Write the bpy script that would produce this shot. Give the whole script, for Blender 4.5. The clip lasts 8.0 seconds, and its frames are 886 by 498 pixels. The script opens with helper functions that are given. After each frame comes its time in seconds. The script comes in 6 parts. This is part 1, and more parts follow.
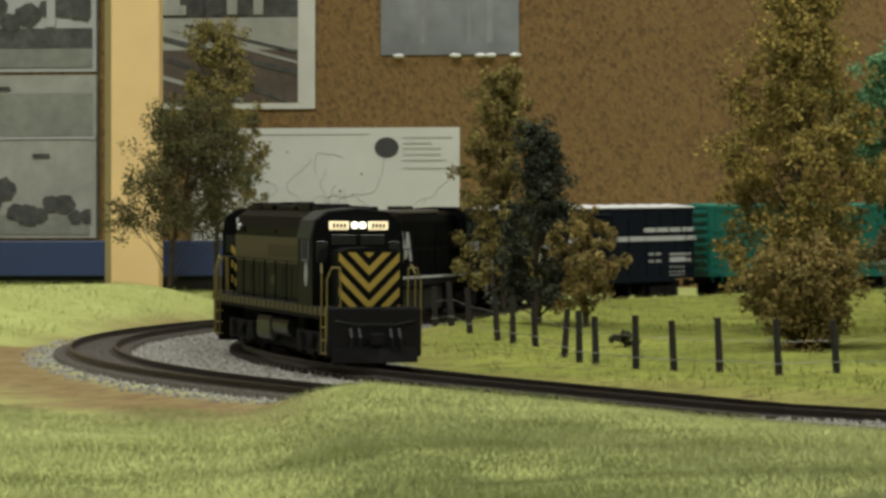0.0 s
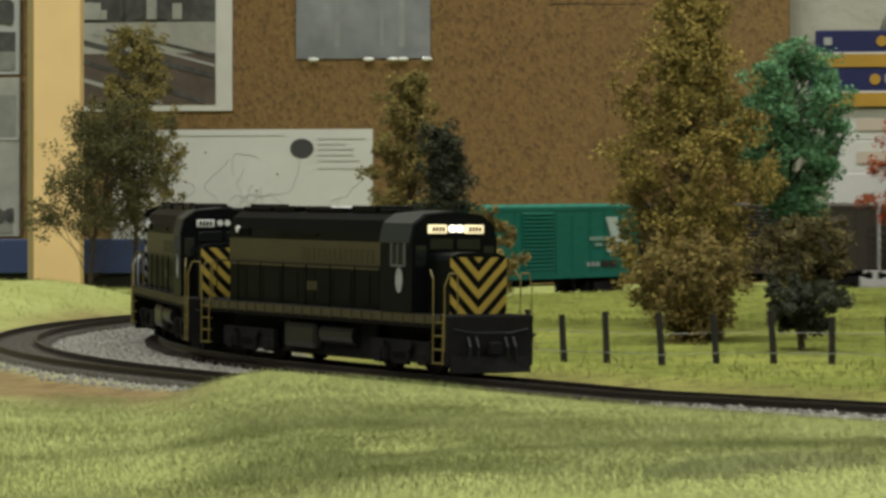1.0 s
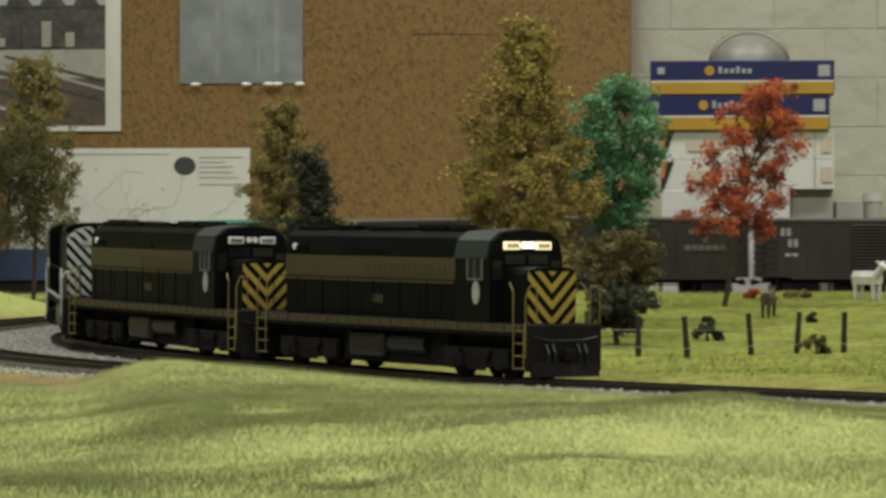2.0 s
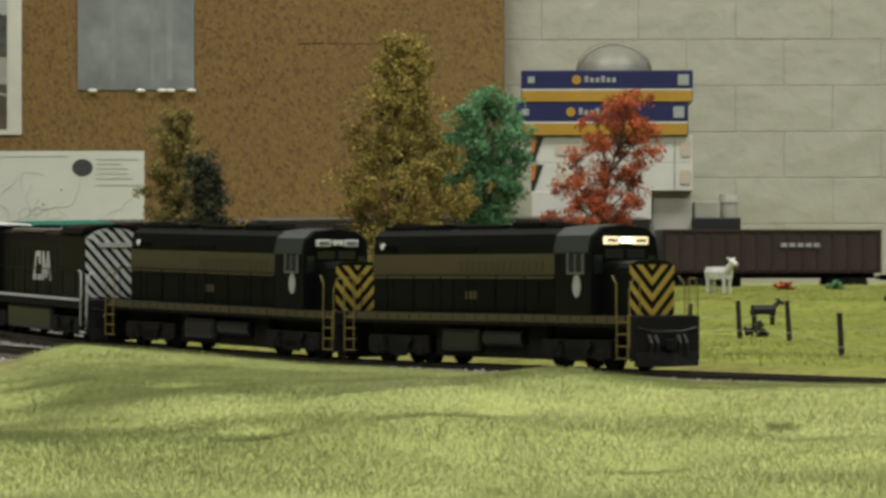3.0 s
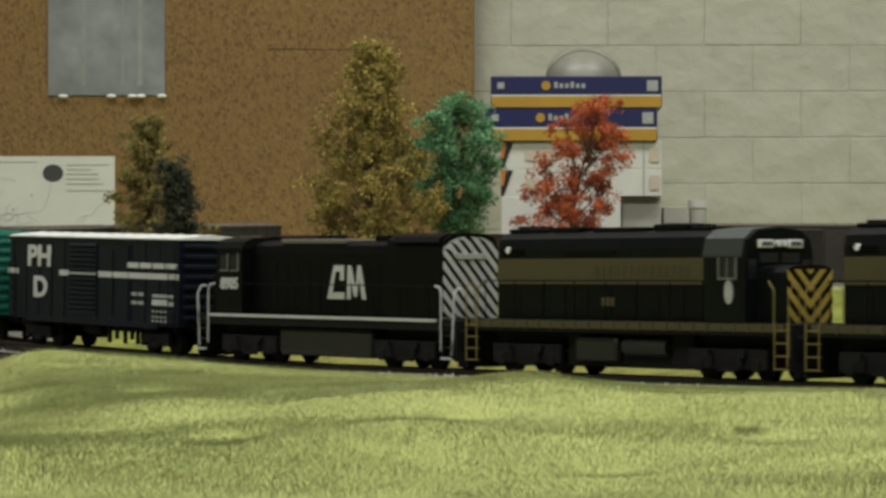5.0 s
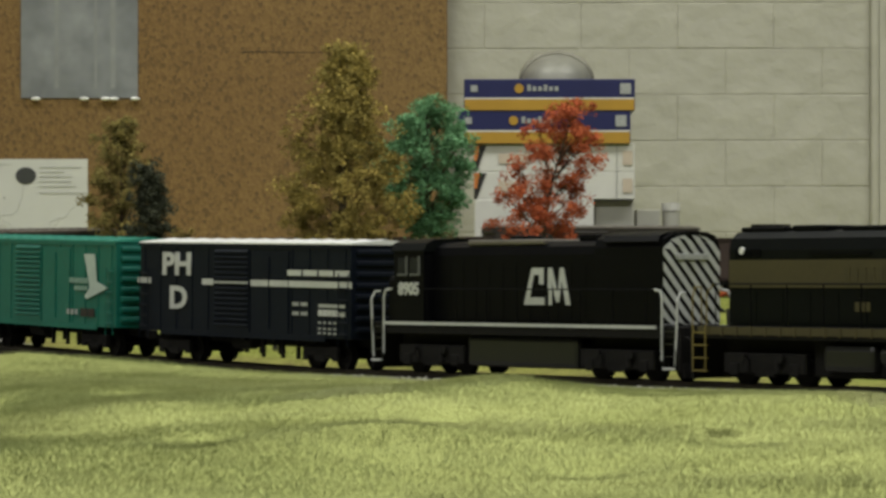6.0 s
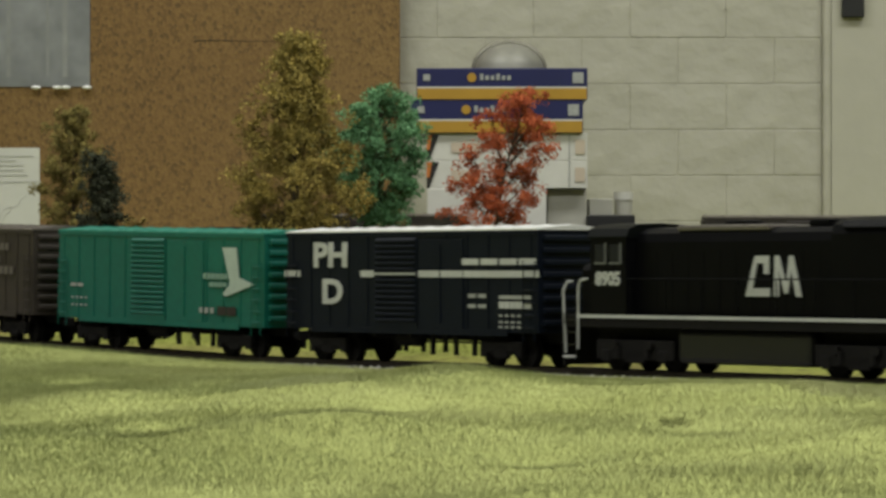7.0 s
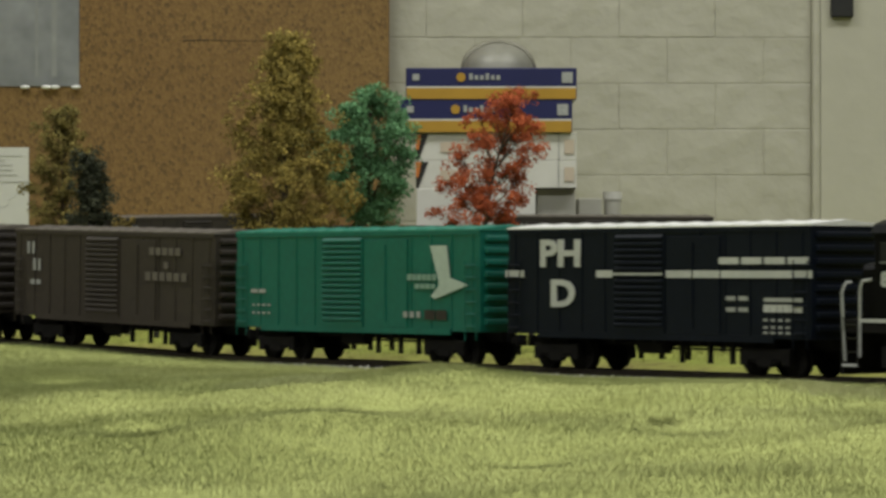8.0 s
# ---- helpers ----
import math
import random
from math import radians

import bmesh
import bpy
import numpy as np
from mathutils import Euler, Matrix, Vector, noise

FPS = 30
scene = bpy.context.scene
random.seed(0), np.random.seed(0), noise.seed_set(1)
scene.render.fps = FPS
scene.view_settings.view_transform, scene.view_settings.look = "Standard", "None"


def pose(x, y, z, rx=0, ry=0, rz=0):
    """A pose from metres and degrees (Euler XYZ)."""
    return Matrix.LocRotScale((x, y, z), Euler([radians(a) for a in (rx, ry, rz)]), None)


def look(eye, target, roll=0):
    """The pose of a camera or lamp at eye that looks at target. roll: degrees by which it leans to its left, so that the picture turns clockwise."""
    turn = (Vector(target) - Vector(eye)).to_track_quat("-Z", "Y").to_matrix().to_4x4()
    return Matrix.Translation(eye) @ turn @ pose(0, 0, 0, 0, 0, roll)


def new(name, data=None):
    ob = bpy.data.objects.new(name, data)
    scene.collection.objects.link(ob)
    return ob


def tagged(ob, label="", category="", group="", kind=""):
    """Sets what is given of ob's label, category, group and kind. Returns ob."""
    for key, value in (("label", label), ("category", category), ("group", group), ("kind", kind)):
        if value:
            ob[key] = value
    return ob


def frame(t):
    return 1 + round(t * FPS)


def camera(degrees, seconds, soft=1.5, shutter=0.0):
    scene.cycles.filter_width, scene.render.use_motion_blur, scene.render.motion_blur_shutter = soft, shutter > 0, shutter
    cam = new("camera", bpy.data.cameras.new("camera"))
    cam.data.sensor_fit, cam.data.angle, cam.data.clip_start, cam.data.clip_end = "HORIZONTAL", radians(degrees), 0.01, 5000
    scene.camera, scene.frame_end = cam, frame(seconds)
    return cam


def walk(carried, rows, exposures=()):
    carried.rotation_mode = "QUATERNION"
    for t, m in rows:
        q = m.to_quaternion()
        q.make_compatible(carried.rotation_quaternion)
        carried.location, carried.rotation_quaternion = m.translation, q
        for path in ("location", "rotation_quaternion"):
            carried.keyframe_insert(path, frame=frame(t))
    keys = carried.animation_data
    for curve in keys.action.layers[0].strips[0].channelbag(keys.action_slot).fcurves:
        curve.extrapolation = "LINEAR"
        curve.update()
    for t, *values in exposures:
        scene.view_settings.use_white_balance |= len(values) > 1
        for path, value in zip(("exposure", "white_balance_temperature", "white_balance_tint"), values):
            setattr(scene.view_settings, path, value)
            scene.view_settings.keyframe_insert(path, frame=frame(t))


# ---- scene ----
# the camera stands beside the layout, creeps back while it turns to the right
cam = camera(15.40, 8.0, soft=3.0, shutter=0.3)
walk(cam, [
    (0.0, pose(-0.0566, 0.4327, 0.0389, 90.314, 0, 7.451)),
    (0.5, pose(-0.0499, 0.4172, 0.0377, 90.158, 0, 6.823)),
    (1.0, pose(-0.0394, 0.3659, 0.0383, 90.286, 0, 6.150)),
    (1.5, pose(-0.0232, 0.2598, 0.0375, 90.220, 0, 5.113)),
    (2.0, pose(-0.0110, 0.1561, 0.0377, 90.435, 0, 4.034)),
    (2.2, pose(-0.0071, 0.1158, 0.0374, 90.429, 0, 3.532)),
    (2.7, pose(-0.0013, 0.0317, 0.0367, 90.415, 0, 2.399)),
    (3.3, pose(-0.0000, 0.0000, 0.0365, 90.375, 0, 1.886)),
    (3.5, pose(-0.0000, 0.0000, 0.0365, 90.464, 0, 1.886)),
    (4.0, pose(-0.0000, 0.0000, 0.0365, 90.464, 0, 1.758)),
    (4.5, pose(-0.0000, 0.0000, 0.0365, 90.464, 0, 1.610)),
    (4.7, pose(-0.0000, 0.0000, 0.0365, 90.474, 0, 1.560)),
    (5.2, pose(-0.0000, 0.0000, 0.0365, 90.484, 0, 1.452)),
    (5.8, pose(-0.0000, 0.0000, 0.0365, 90.494, 0, 1.284)),
    (6.0, pose(-0.0000, 0.0000, 0.0365, 90.533, 0, 1.017)),
    (6.2, pose(-0.0000, 0.0000, 0.0365, 90.583, 0, 0.573)),
    (6.5, pose(-0.0000, 0.0000, 0.0365, 90.563, 0, 0.306)),
    (7.0, pose(-0.0000, 0.0000, 0.0365, 90.341, 0, 0.188)),
    (7.5, pose(-0.0000, 0.0000, 0.0365, 90.336, 0, 0.138)),
    (8.0, pose(-0.0000, 0.0000, 0.0365, 90.336, 0, 0.000)),
], exposures=[(0.0, -0.02), (1.5, 0.04), (2.0, 0.10), (3.3, 0.13), (6.0, 0.09), (8.0, -0.05)])

# ---- light: a closed club room under fluorescent ceiling panels ----
world = bpy.data.worlds.new("room_air")
scene.world = world
world.use_nodes = True
world.node_tree.nodes["Background"].inputs[0].default_value = (0.75, 0.8, 0.9, 1)
world.node_tree.nodes["Background"].inputs[1].default_value = 0.05
LAMP_PLACES = [(-0.9, 0.15), (0.9, 0.15), (-0.9, 1.75), (0.9, 1.75)]
LAMP_POWER = 19.5
LAMP_Z = 1.52
for lx, ly in LAMP_PLACES:
    data = bpy.data.lights.new("ceiling_tube_light", "AREA")
    data.shape, data.size, data.size_y = "RECTANGLE", 1.2, 0.3
    data.energy, data.color = LAMP_POWER, (0.96, 0.97, 0.93)
    ob = new("ceiling_tube_light", data)
    ob.matrix_world = look((lx, ly, LAMP_Z - 0.03), (lx, ly, 0), 0)

# ---- materials ----
def mat(name, colour, rough=0.6, metal=0.0, grain=0.0, scale=300.0, second=None, amount=0.5, bump=0.0, big=12.0, emit=None, spec=0.5):
    m = bpy.data.materials.new(name)
    m.use_nodes = True
    nt = m.node_tree
    b = nt.nodes["Principled BSDF"]
    b.inputs["Roughness"].default_value = rough
    b.inputs["Metallic"].default_value = metal
    b.inputs["Specular IOR Level"].default_value = spec
    c = (*colour, 1)
    b.inputs["Base Color"].default_value = c
    if emit:
        b.inputs["Emission Color"].default_value = (*emit[:3], 1)
        b.inputs["Emission Strength"].default_value = emit[3]
    if grain or second or bump:
        tc = nt.nodes.new("ShaderNodeTexCoord")
        n1 = nt.nodes.new("ShaderNodeTexNoise")
        n1.inputs["Scale"].default_value, n1.inputs["Detail"].default_value = scale, 4
        n2 = nt.nodes.new("ShaderNodeTexNoise")
        n2.inputs["Scale"].default_value, n2.inputs["Detail"].default_value = big, 5
        nt.links.new(tc.outputs["Object"], n1.inputs["Vector"])
        nt.links.new(tc.outputs["Object"], n2.inputs["Vector"])
        ramp = nt.nodes.new("ShaderNodeValToRGB")
        ramp.color_ramp.elements[0].position, ramp.color_ramp.elements[1].position = 0.35, 0.65
        nt.links.new(n2.outputs["Fac"], ramp.inputs["Fac"])
        mix = nt.nodes.new("ShaderNodeMix")
        mix.data_type = "RGBA"
        mix.inputs["A"].default_value = c
        mix.inputs["B"].default_value = (*(second or [v * 0.75 for v in colour]), 1)
        fac = nt.nodes.new("ShaderNodeMath")
        fac.operation = "MULTIPLY"
        fac.inputs[1].default_value = amount
        nt.links.new(ramp.outputs["Color"], fac.inputs[0])
        nt.links.new(fac.outputs[0], mix.inputs["Factor"])
        hsv = nt.nodes.new("ShaderNodeHueSaturation")
        nt.links.new(mix.outputs["Result"], hsv.inputs["Color"])
        val = nt.nodes.new("ShaderNodeMapRange")
        val.inputs["From Min"].default_value, val.inputs["From Max"].default_value = 0.25, 0.75
        val.inputs["To Min"].default_value, val.inputs["To Max"].default_value = 1 - grain, 1 + grain
        nt.links.new(n1.outputs["Fac"], val.inputs["Value"])
        nt.links.new(val.outputs["Result"], hsv.inputs["Value"])
        nt.links.new(hsv.outputs["Color"], b.inputs["Base Color"])
        if bump:
            bp = nt.nodes.new("ShaderNodeBump")
            bp.inputs["Strength"].default_value, bp.inputs["Distance"].default_value = 0.6, bump
            nt.links.new(n1.outputs["Fac"], bp.inputs["Height"])
            nt.links.new(bp.outputs["Normal"], b.inputs["Normal"])
    return m


def leafy(name, colours, rough=0.8, patches=None, soft=0.0, calm=0.0):
    """Foliage whose leaves and clumps differ one from another. soft: how far fine fibres shade as one mass; calm: how alike the leaves are."""
    mean = [sum(c[i] for c in colours) / len(colours) for i in range(3)]
    colours = [tuple(v * (1 - calm) + mean[i] * calm for i, v in enumerate(c)) for c in colours]
    m = bpy.data.materials.new(name)
    m.use_nodes = True
    nt = m.node_tree
    b = nt.nodes["Principled BSDF"]
    b.inputs["Roughness"].default_value = rough
    b.inputs["Specular IOR Level"].default_value = 0.25
    g = nt.nodes.new("ShaderNodeNewGeometry")
    ramp = nt.nodes.new("ShaderNodeValToRGB")
    e = ramp.color_ramp.elements
    while len(e) < len(colours):
        e.new(0.5)
    for i, c in enumerate(colours):
        e[i].position, e[i].color = i / (len(colours) - 1), (*c, 1)
    nt.links.new(g.outputs["Random Per Island"], ramp.inputs["Fac"])
    last = ramp.outputs["Color"]
    if patches:
        tc = nt.nodes.new("ShaderNodeTexCoord")
        for scale, lo, hi, tint in patches:
            n = nt.nodes.new("ShaderNodeTexNoise")
            n.inputs["Scale"].default_value, n.inputs["Detail"].default_value = scale, 4
            nt.links.new(tc.outputs["Object"], n.inputs["Vector"])
            r = nt.nodes.new("ShaderNodeMapRange")
            r.inputs["From Min"].default_value, r.inputs["From Max"].default_value = lo, hi
            nt.links.new(n.outputs["Fac"], r.inputs["Value"])
            x = nt.nodes.new("ShaderNodeMix")
            x.data_type, x.blend_type = "RGBA", "MULTIPLY"
            x.inputs["B"].default_value = (*tint, 1)
            nt.links.new(r.outputs["Result"], x.inputs["Factor"])
            nt.links.new(last, x.inputs["A"])
            last = x.outputs["Result"]
    nt.links.new(last, b.inputs["Base Color"])
    if soft:
        up = nt.nodes.new("ShaderNodeVectorMath")
        up.operation = "MULTIPLY_ADD"
        nt.links.new(g.outputs["Normal"], up.inputs[0])
        up.inputs[1].default_value = (1 - soft,) * 3
        up.inputs[2].default_value = (0, -0.35 * soft, soft)
        unit = nt.nodes.new("ShaderNodeVectorMath")
        unit.operation = "NORMALIZE"
        nt.links.new(up.outputs[0], unit.inputs[0])
        nt.links.new(unit.outputs[0], b.inputs["Normal"])
    return m


M = {
    "loco_green": mat("loco_dark_green_paint", (0.0036, 0.0043, 0.0046), 0.45, spec=0.08, grain=0.15, scale=400, second=(0.005, 0.0065, 0.006), big=40),
    "loco_roof": mat("loco_cab_roof_green", (0.017, 0.023, 0.021), 0.5, grain=0.1, scale=400, big=60),
    "gold": mat("loco_gold_band", (0.052, 0.041, 0.017), 0.5, grain=0.12, scale=500, big=50),
    "yellow": mat("stripe_yellow_paint", (0.40, 0.28, 0.045), 0.5, grain=0.1, scale=500, big=60),
    "black": mat("loco_black_paint", (0.0028, 0.0028, 0.0036), 0.42, spec=0.07, grain=0.15, scale=400, second=(0.0042, 0.0042, 0.005), big=40),
    "under": mat("running_gear_black", (0.0090, 0.0085, 0.0082), 0.85, spec=0.15, grain=0.25, scale=500, second=(0.012, 0.011, 0.010), big=80),
    "tank": mat("fuel_tank_black", (0.0065, 0.0065, 0.0066), 0.4, grain=0.1, scale=400, big=60),
    "white": mat("lettering_white", (0.47, 0.48, 0.475), 0.5, grain=0.10, scale=500, big=60),
    "grey_print": mat("faded_lettering_grey", (0.33, 0.34, 0.33), 0.6, grain=0.2, scale=700, big=90),
    "glass": mat("window_black_glass", (0.012, 0.014, 0.014), 0.12),
    "lit": mat("lit_number_board", (0.9, 0.8, 0.5), 0.4, emit=(1.0, 0.82, 0.48, 1.0)),
    "lamp_lit": mat("lit_headlight", (1, 0.95, 0.8), 0.3, emit=(1.0, 0.93, 0.75, 2.6)),
    "board": mat("number_board_white", (0.7, 0.7, 0.68), 0.5),
    "navy": mat("boxcar_dark_navy", (0.0035, 0.0058, 0.0125), 0.5, spec=0.14, grain=0.15, scale=350, second=(0.006, 0.009, 0.016), big=40),
    "teal": mat("boxcar_green_paint", (0.0, 0.105, 0.078), 0.5, grain=0.12, scale=350, second=(0.0, 0.122, 0.09), big=40),
    "brown": mat("boxcar_weathered_brown", (0.026, 0.019, 0.014), 0.65, grain=0.2, scale=350, second=(0.036, 0.027, 0.02), big=40),
    "brown_dark": mat("boxcar_sooty_brown", (0.015, 0.011, 0.009), 0.65, grain=0.2, scale=350, second=(0.032, 0.024, 0.018), big=40),
    "oxide": mat("gondola_oxide_red", (0.026, 0.013, 0.010), 0.65, grain=0.2, scale=350, second=(0.034, 0.018, 0.013), big=40),
    "roof_white": mat("boxcar_roof_white", (0.75, 0.75, 0.74), 0.45, grain=0.05, scale=300, big=30),
    "roof_grey": mat("boxcar_roof_grey", (0.12, 0.105, 0.09), 0.6, grain=0.15, scale=300, big=30),
    "roof_teal": mat("boxcar_roof_green", (0.03, 0.24, 0.18), 0.4, grain=0.08, scale=300, big=30),
    "rail": mat("rail_weathered_steel", (0.055, 0.045, 0.038), 0.45, 0.6, grain=0.2, scale=600, big=60),
    "tie": mat("sleeper_dark_brown", (0.035, 0.026, 0.02), 0.8, grain=0.3, scale=600, big=90),
    "tie_dusty": mat("sleeper_dusty_grey", (0.15, 0.135, 0.115), 0.85, grain=0.3, scale=600, big=90),
    "ballast": mat("ballast_grey_stone", (0.25, 0.24, 0.215), 0.9, grain=0.45, scale=900, second=(0.19, 0.18, 0.155), big=25, bump=0.0008),
    "post": mat("fence_post_dark_wood", (0.02, 0.017, 0.014), 0.85, grain=0.3, scale=700, big=150),
    "wire": mat("fence_wire_grey", (0.25, 0.25, 0.24), 0.5, 0.5),
    "bark": mat("tree_bark_brown", (0.06, 0.042, 0.028), 0.9, grain=0.3, scale=500, big=80, bump=0.0005),
    "cork": mat("cork_board", (0.165, 0.092, 0.028), 0.9),
    "block": mat("painted_block_cream", (0.40, 0.385, 0.315), 0.6, grain=0.05, scale=38, second=(0.35, 0.335, 0.27), big=9, bump=0.005),
    "plaster": mat("painted_wall_cream", (0.41, 0.395, 0.32), 0.6, grain=0.03, scale=60, second=(0.37, 0.355, 0.29), big=3, bump=0.001),
    "ceiling": mat("ceiling_tile_white", (0.78, 0.77, 0.73), 0.9, grain=0.06, scale=40, big=3),
    "floor": mat("floor_vinyl_grey", (0.22, 0.2, 0.17), 0.5, grain=0.08, scale=60, big=3),
    "wood_post": mat("pale_timber_post", (0.76, 0.53, 0.25), 0.6, grain=0.05, scale=40, second=(0.71, 0.49, 0.22), big=6),
    "fascia": mat("layout_fascia_board", (0.09, 0.06, 0.035), 0.6, grain=0.1, scale=40, big=5),
    "paper": mat("map_paper_white", (0.58, 0.58, 0.54), 0.7, grain=0.03, scale=70, second=(0.52, 0.52, 0.48), big=14),
    "ink": mat("printed_ink_grey", (0.04, 0.042, 0.041), 0.7),
    "ink_pale": mat("printed_ink_pale_grey", (0.44, 0.44, 0.41), 0.7),
    "photo_sky": mat("photo_print_grey", (0.24, 0.25, 0.26), 0.35, grain=0.2, scale=30, second=(0.1, 0.1, 0.1), big=9),
    "blue": mat("dark_blue_painted_board", (0.028, 0.048, 0.13), 0.5, grain=0.08, scale=80, big=8),
    "box_blue": mat("printed_carton_blue", (0.017, 0.020, 0.09), 0.4, grain=0.05, scale=100, big=20),
    "box_gold": mat("printed_carton_gold", (0.42, 0.24, 0.03), 0.45, grain=0.05, scale=100, big=20),
    "box_white": mat("printed_carton_white", (0.60, 0.59, 0.54), 0.5, grain=0.04, scale=100, big=20),
    "box_black": mat("printed_carton_black", (0.015, 0.014, 0.013), 0.5),
    "box_orange": mat("printed_carton_orange", (0.5, 0.16, 0.03), 0.5),
    "steel": mat("brushed_steel", (0.25, 0.245, 0.21), 0.5, 0.15, grain=0.10, scale=100, big=10),
    "box_cream": mat("carton_cream", (0.42, 0.41, 0.35), 0.6, grain=0.04, scale=100, big=20),
    "steel_dark": mat("dull_steel_rim", (0.22, 0.21, 0.17), 0.45, 0.6, grain=0.05, scale=100, big=10),
    "print_peach": mat("carton_print_peach", (0.50, 0.42, 0.33), 0.5),
    "print_brown": mat("photo_brown", (0.10, 0.075, 0.06), 0.4, grain=0.25, scale=160, second=(0.06, 0.045, 0.036), big=40),
    "print_pale": mat("photo_pale_grey", (0.33, 0.325, 0.29), 0.4, grain=0.12, scale=120, second=(0.25, 0.25, 0.22), big=25),
    "print_dark": mat("photo_dark_grey", (0.045, 0.045, 0.043), 0.4, grain=0.4, scale=200, second=(0.11, 0.11, 0.10), big=60),
    "print_mist": mat("photo_mid_grey", (0.22, 0.225, 0.195), 0.4, grain=0.15, scale=150, second=(0.16, 0.165, 0.145), big=30),
    "print_sky": mat("photo_sky_grey", (0.38, 0.385, 0.37), 0.4, grain=0.04, scale=60, second=(0.3, 0.31, 0.31), big=10),
    "sleeve_grey": mat("sleeve_grey_sheet", (0.17, 0.178, 0.185), 0.5, grain=0.2, scale=70, second=(0.27, 0.28, 0.285), amount=0.8, big=16),
    "tape": mat("shiny_clear_tape", (0.75, 0.75, 0.72), 0.12, spec=0.9),
    "hide_brown": mat("figure_brown", (0.06, 0.035, 0.02), 0.6, grain=0.2, scale=400, big=120),
    "hide_white": mat("figure_white", (0.66, 0.66, 0.62), 0.6, grain=0.1, scale=400, second=(0.2, 0.2, 0.2), big=120, amount=0.3),
    "post_shade": mat("timber_post_shade_colour", (0.30, 0.25, 0.11), 0.6, grain=0.05, scale=40, big=6),
    "rail_yellow": mat("handrail_dull_yellow", (0.20, 0.155, 0.040), 0.55, grain=0.1, scale=500, big=60),
    "band_print": mat("worn_band_lettering", (0.043, 0.034, 0.014), 0.55),
    "sleeve_highlight": mat("sleeve_highlight_grey", (0.29, 0.297, 0.29), 0.45, grain=0.1, scale=150, big=40),
    "emblem_pale": mat("emblem_pale_grey", (0.42, 0.50, 0.46), 0.5, grain=0.08, scale=400, big=60),
    "emblem_faded": mat("emblem_faded_lettering", (0.20, 0.32, 0.27), 0.5, grain=0.15, scale=500, big=60),
    "frame_dim": mat("window_frame_dull_grey", (0.11, 0.115, 0.11), 0.6),
    "dark": mat("dark_plastic", (0.006, 0.006, 0.006), 0.6),
}


def ground_material():
    m = bpy.data.materials.new("layout_ground_turf_and_earth")
    m.use_nodes = True
    nt = m.node_tree
    b = nt.nodes["Principled BSDF"]
    b.inputs["Roughness"].default_value = 0.95
    b.inputs["Specular IOR Level"].default_value = 0.1
    at = nt.nodes.new("ShaderNodeAttribute")
    at.attribute_name = "cover"
    tc = nt.nodes.new("ShaderNodeTexCoord")
    def noise_node(scale, detail=5):
        n = nt.nodes.new("ShaderNodeTexNoise")
        n.inputs["Scale"].default_value, n.inputs["Detail"].default_value = scale, detail
        nt.links.new(tc.outputs["Object"], n.inputs["Vector"])
        return n
    def mixed(a, bcol, fac):
        x = nt.nodes.new("ShaderNodeMix")
        x.data_type = "RGBA"
        for key, v in (("A", a), ("B", bcol)):
            if isinstance(v, tuple):
                x.inputs[key].default_value = (*v, 1)
            else:
                nt.links.new(v, x.inputs[key])
        nt.links.new(fac, x.inputs["Factor"])
        return x.outputs["Result"]
    fine, mid, wide = noise_node(900, 3), noise_node(120), noise_node(14)
    def contrast(n, lo, hi):
        r = nt.nodes.new("ShaderNodeMapRange")
        r.inputs["From Min"].default_value, r.inputs["From Max"].default_value = lo, hi
        nt.links.new(n.outputs["Fac"], r.inputs["Value"])
        return r.outputs["Result"]
    grass = mixed((0.34, 0.37, 0.12), (0.42, 0.45, 0.16), contrast(wide, 0.35, 0.65))
    grass = mixed(grass, (0.29, 0.31, 0.10), contrast(mid, 0.50, 0.76))
    grass = mixed(grass, (0.38, 0.41, 0.14), contrast(fine, 0.5, 0.8))
    earth = mixed((0.25, 0.185, 0.085), (0.17, 0.115, 0.055), contrast(mid, 0.4, 0.7))
    stone = mixed((0.36, 0.35, 0.31), (0.17, 0.16, 0.14), contrast(fine, 0.4, 0.65))
    sep = nt.nodes.new("ShaderNodeSeparateColor")
    nt.links.new(at.outputs["Color"], sep.inputs["Color"])
    meadow = mixed((0.16, 0.19, 0.034), (0.26, 0.28, 0.06), contrast(wide, 0.35, 0.65))
    meadow = mixed(meadow, (0.11, 0.105, 0.035), contrast(mid, 0.5, 0.68))
    meadow = mixed(meadow, (0.30, 0.32, 0.08), contrast(fine, 0.5, 0.8))
    grass = mixed(grass, meadow, sep.outputs["Blue"])
    c = mixed(grass, earth, sep.outputs["Red"])
    c = mixed(c, stone, sep.outputs["Green"])
    nt.links.new(c, b.inputs["Base Color"])
    bp = nt.nodes.new("ShaderNodeBump")
    bp.inputs["Strength"].default_value, bp.inputs["Distance"].default_value = 0.8, 0.001
    nt.links.new(fine.outputs["Fac"], bp.inputs["Height"])
    nt.links.new(bp.outputs["Normal"], b.inputs["Normal"])
    return m


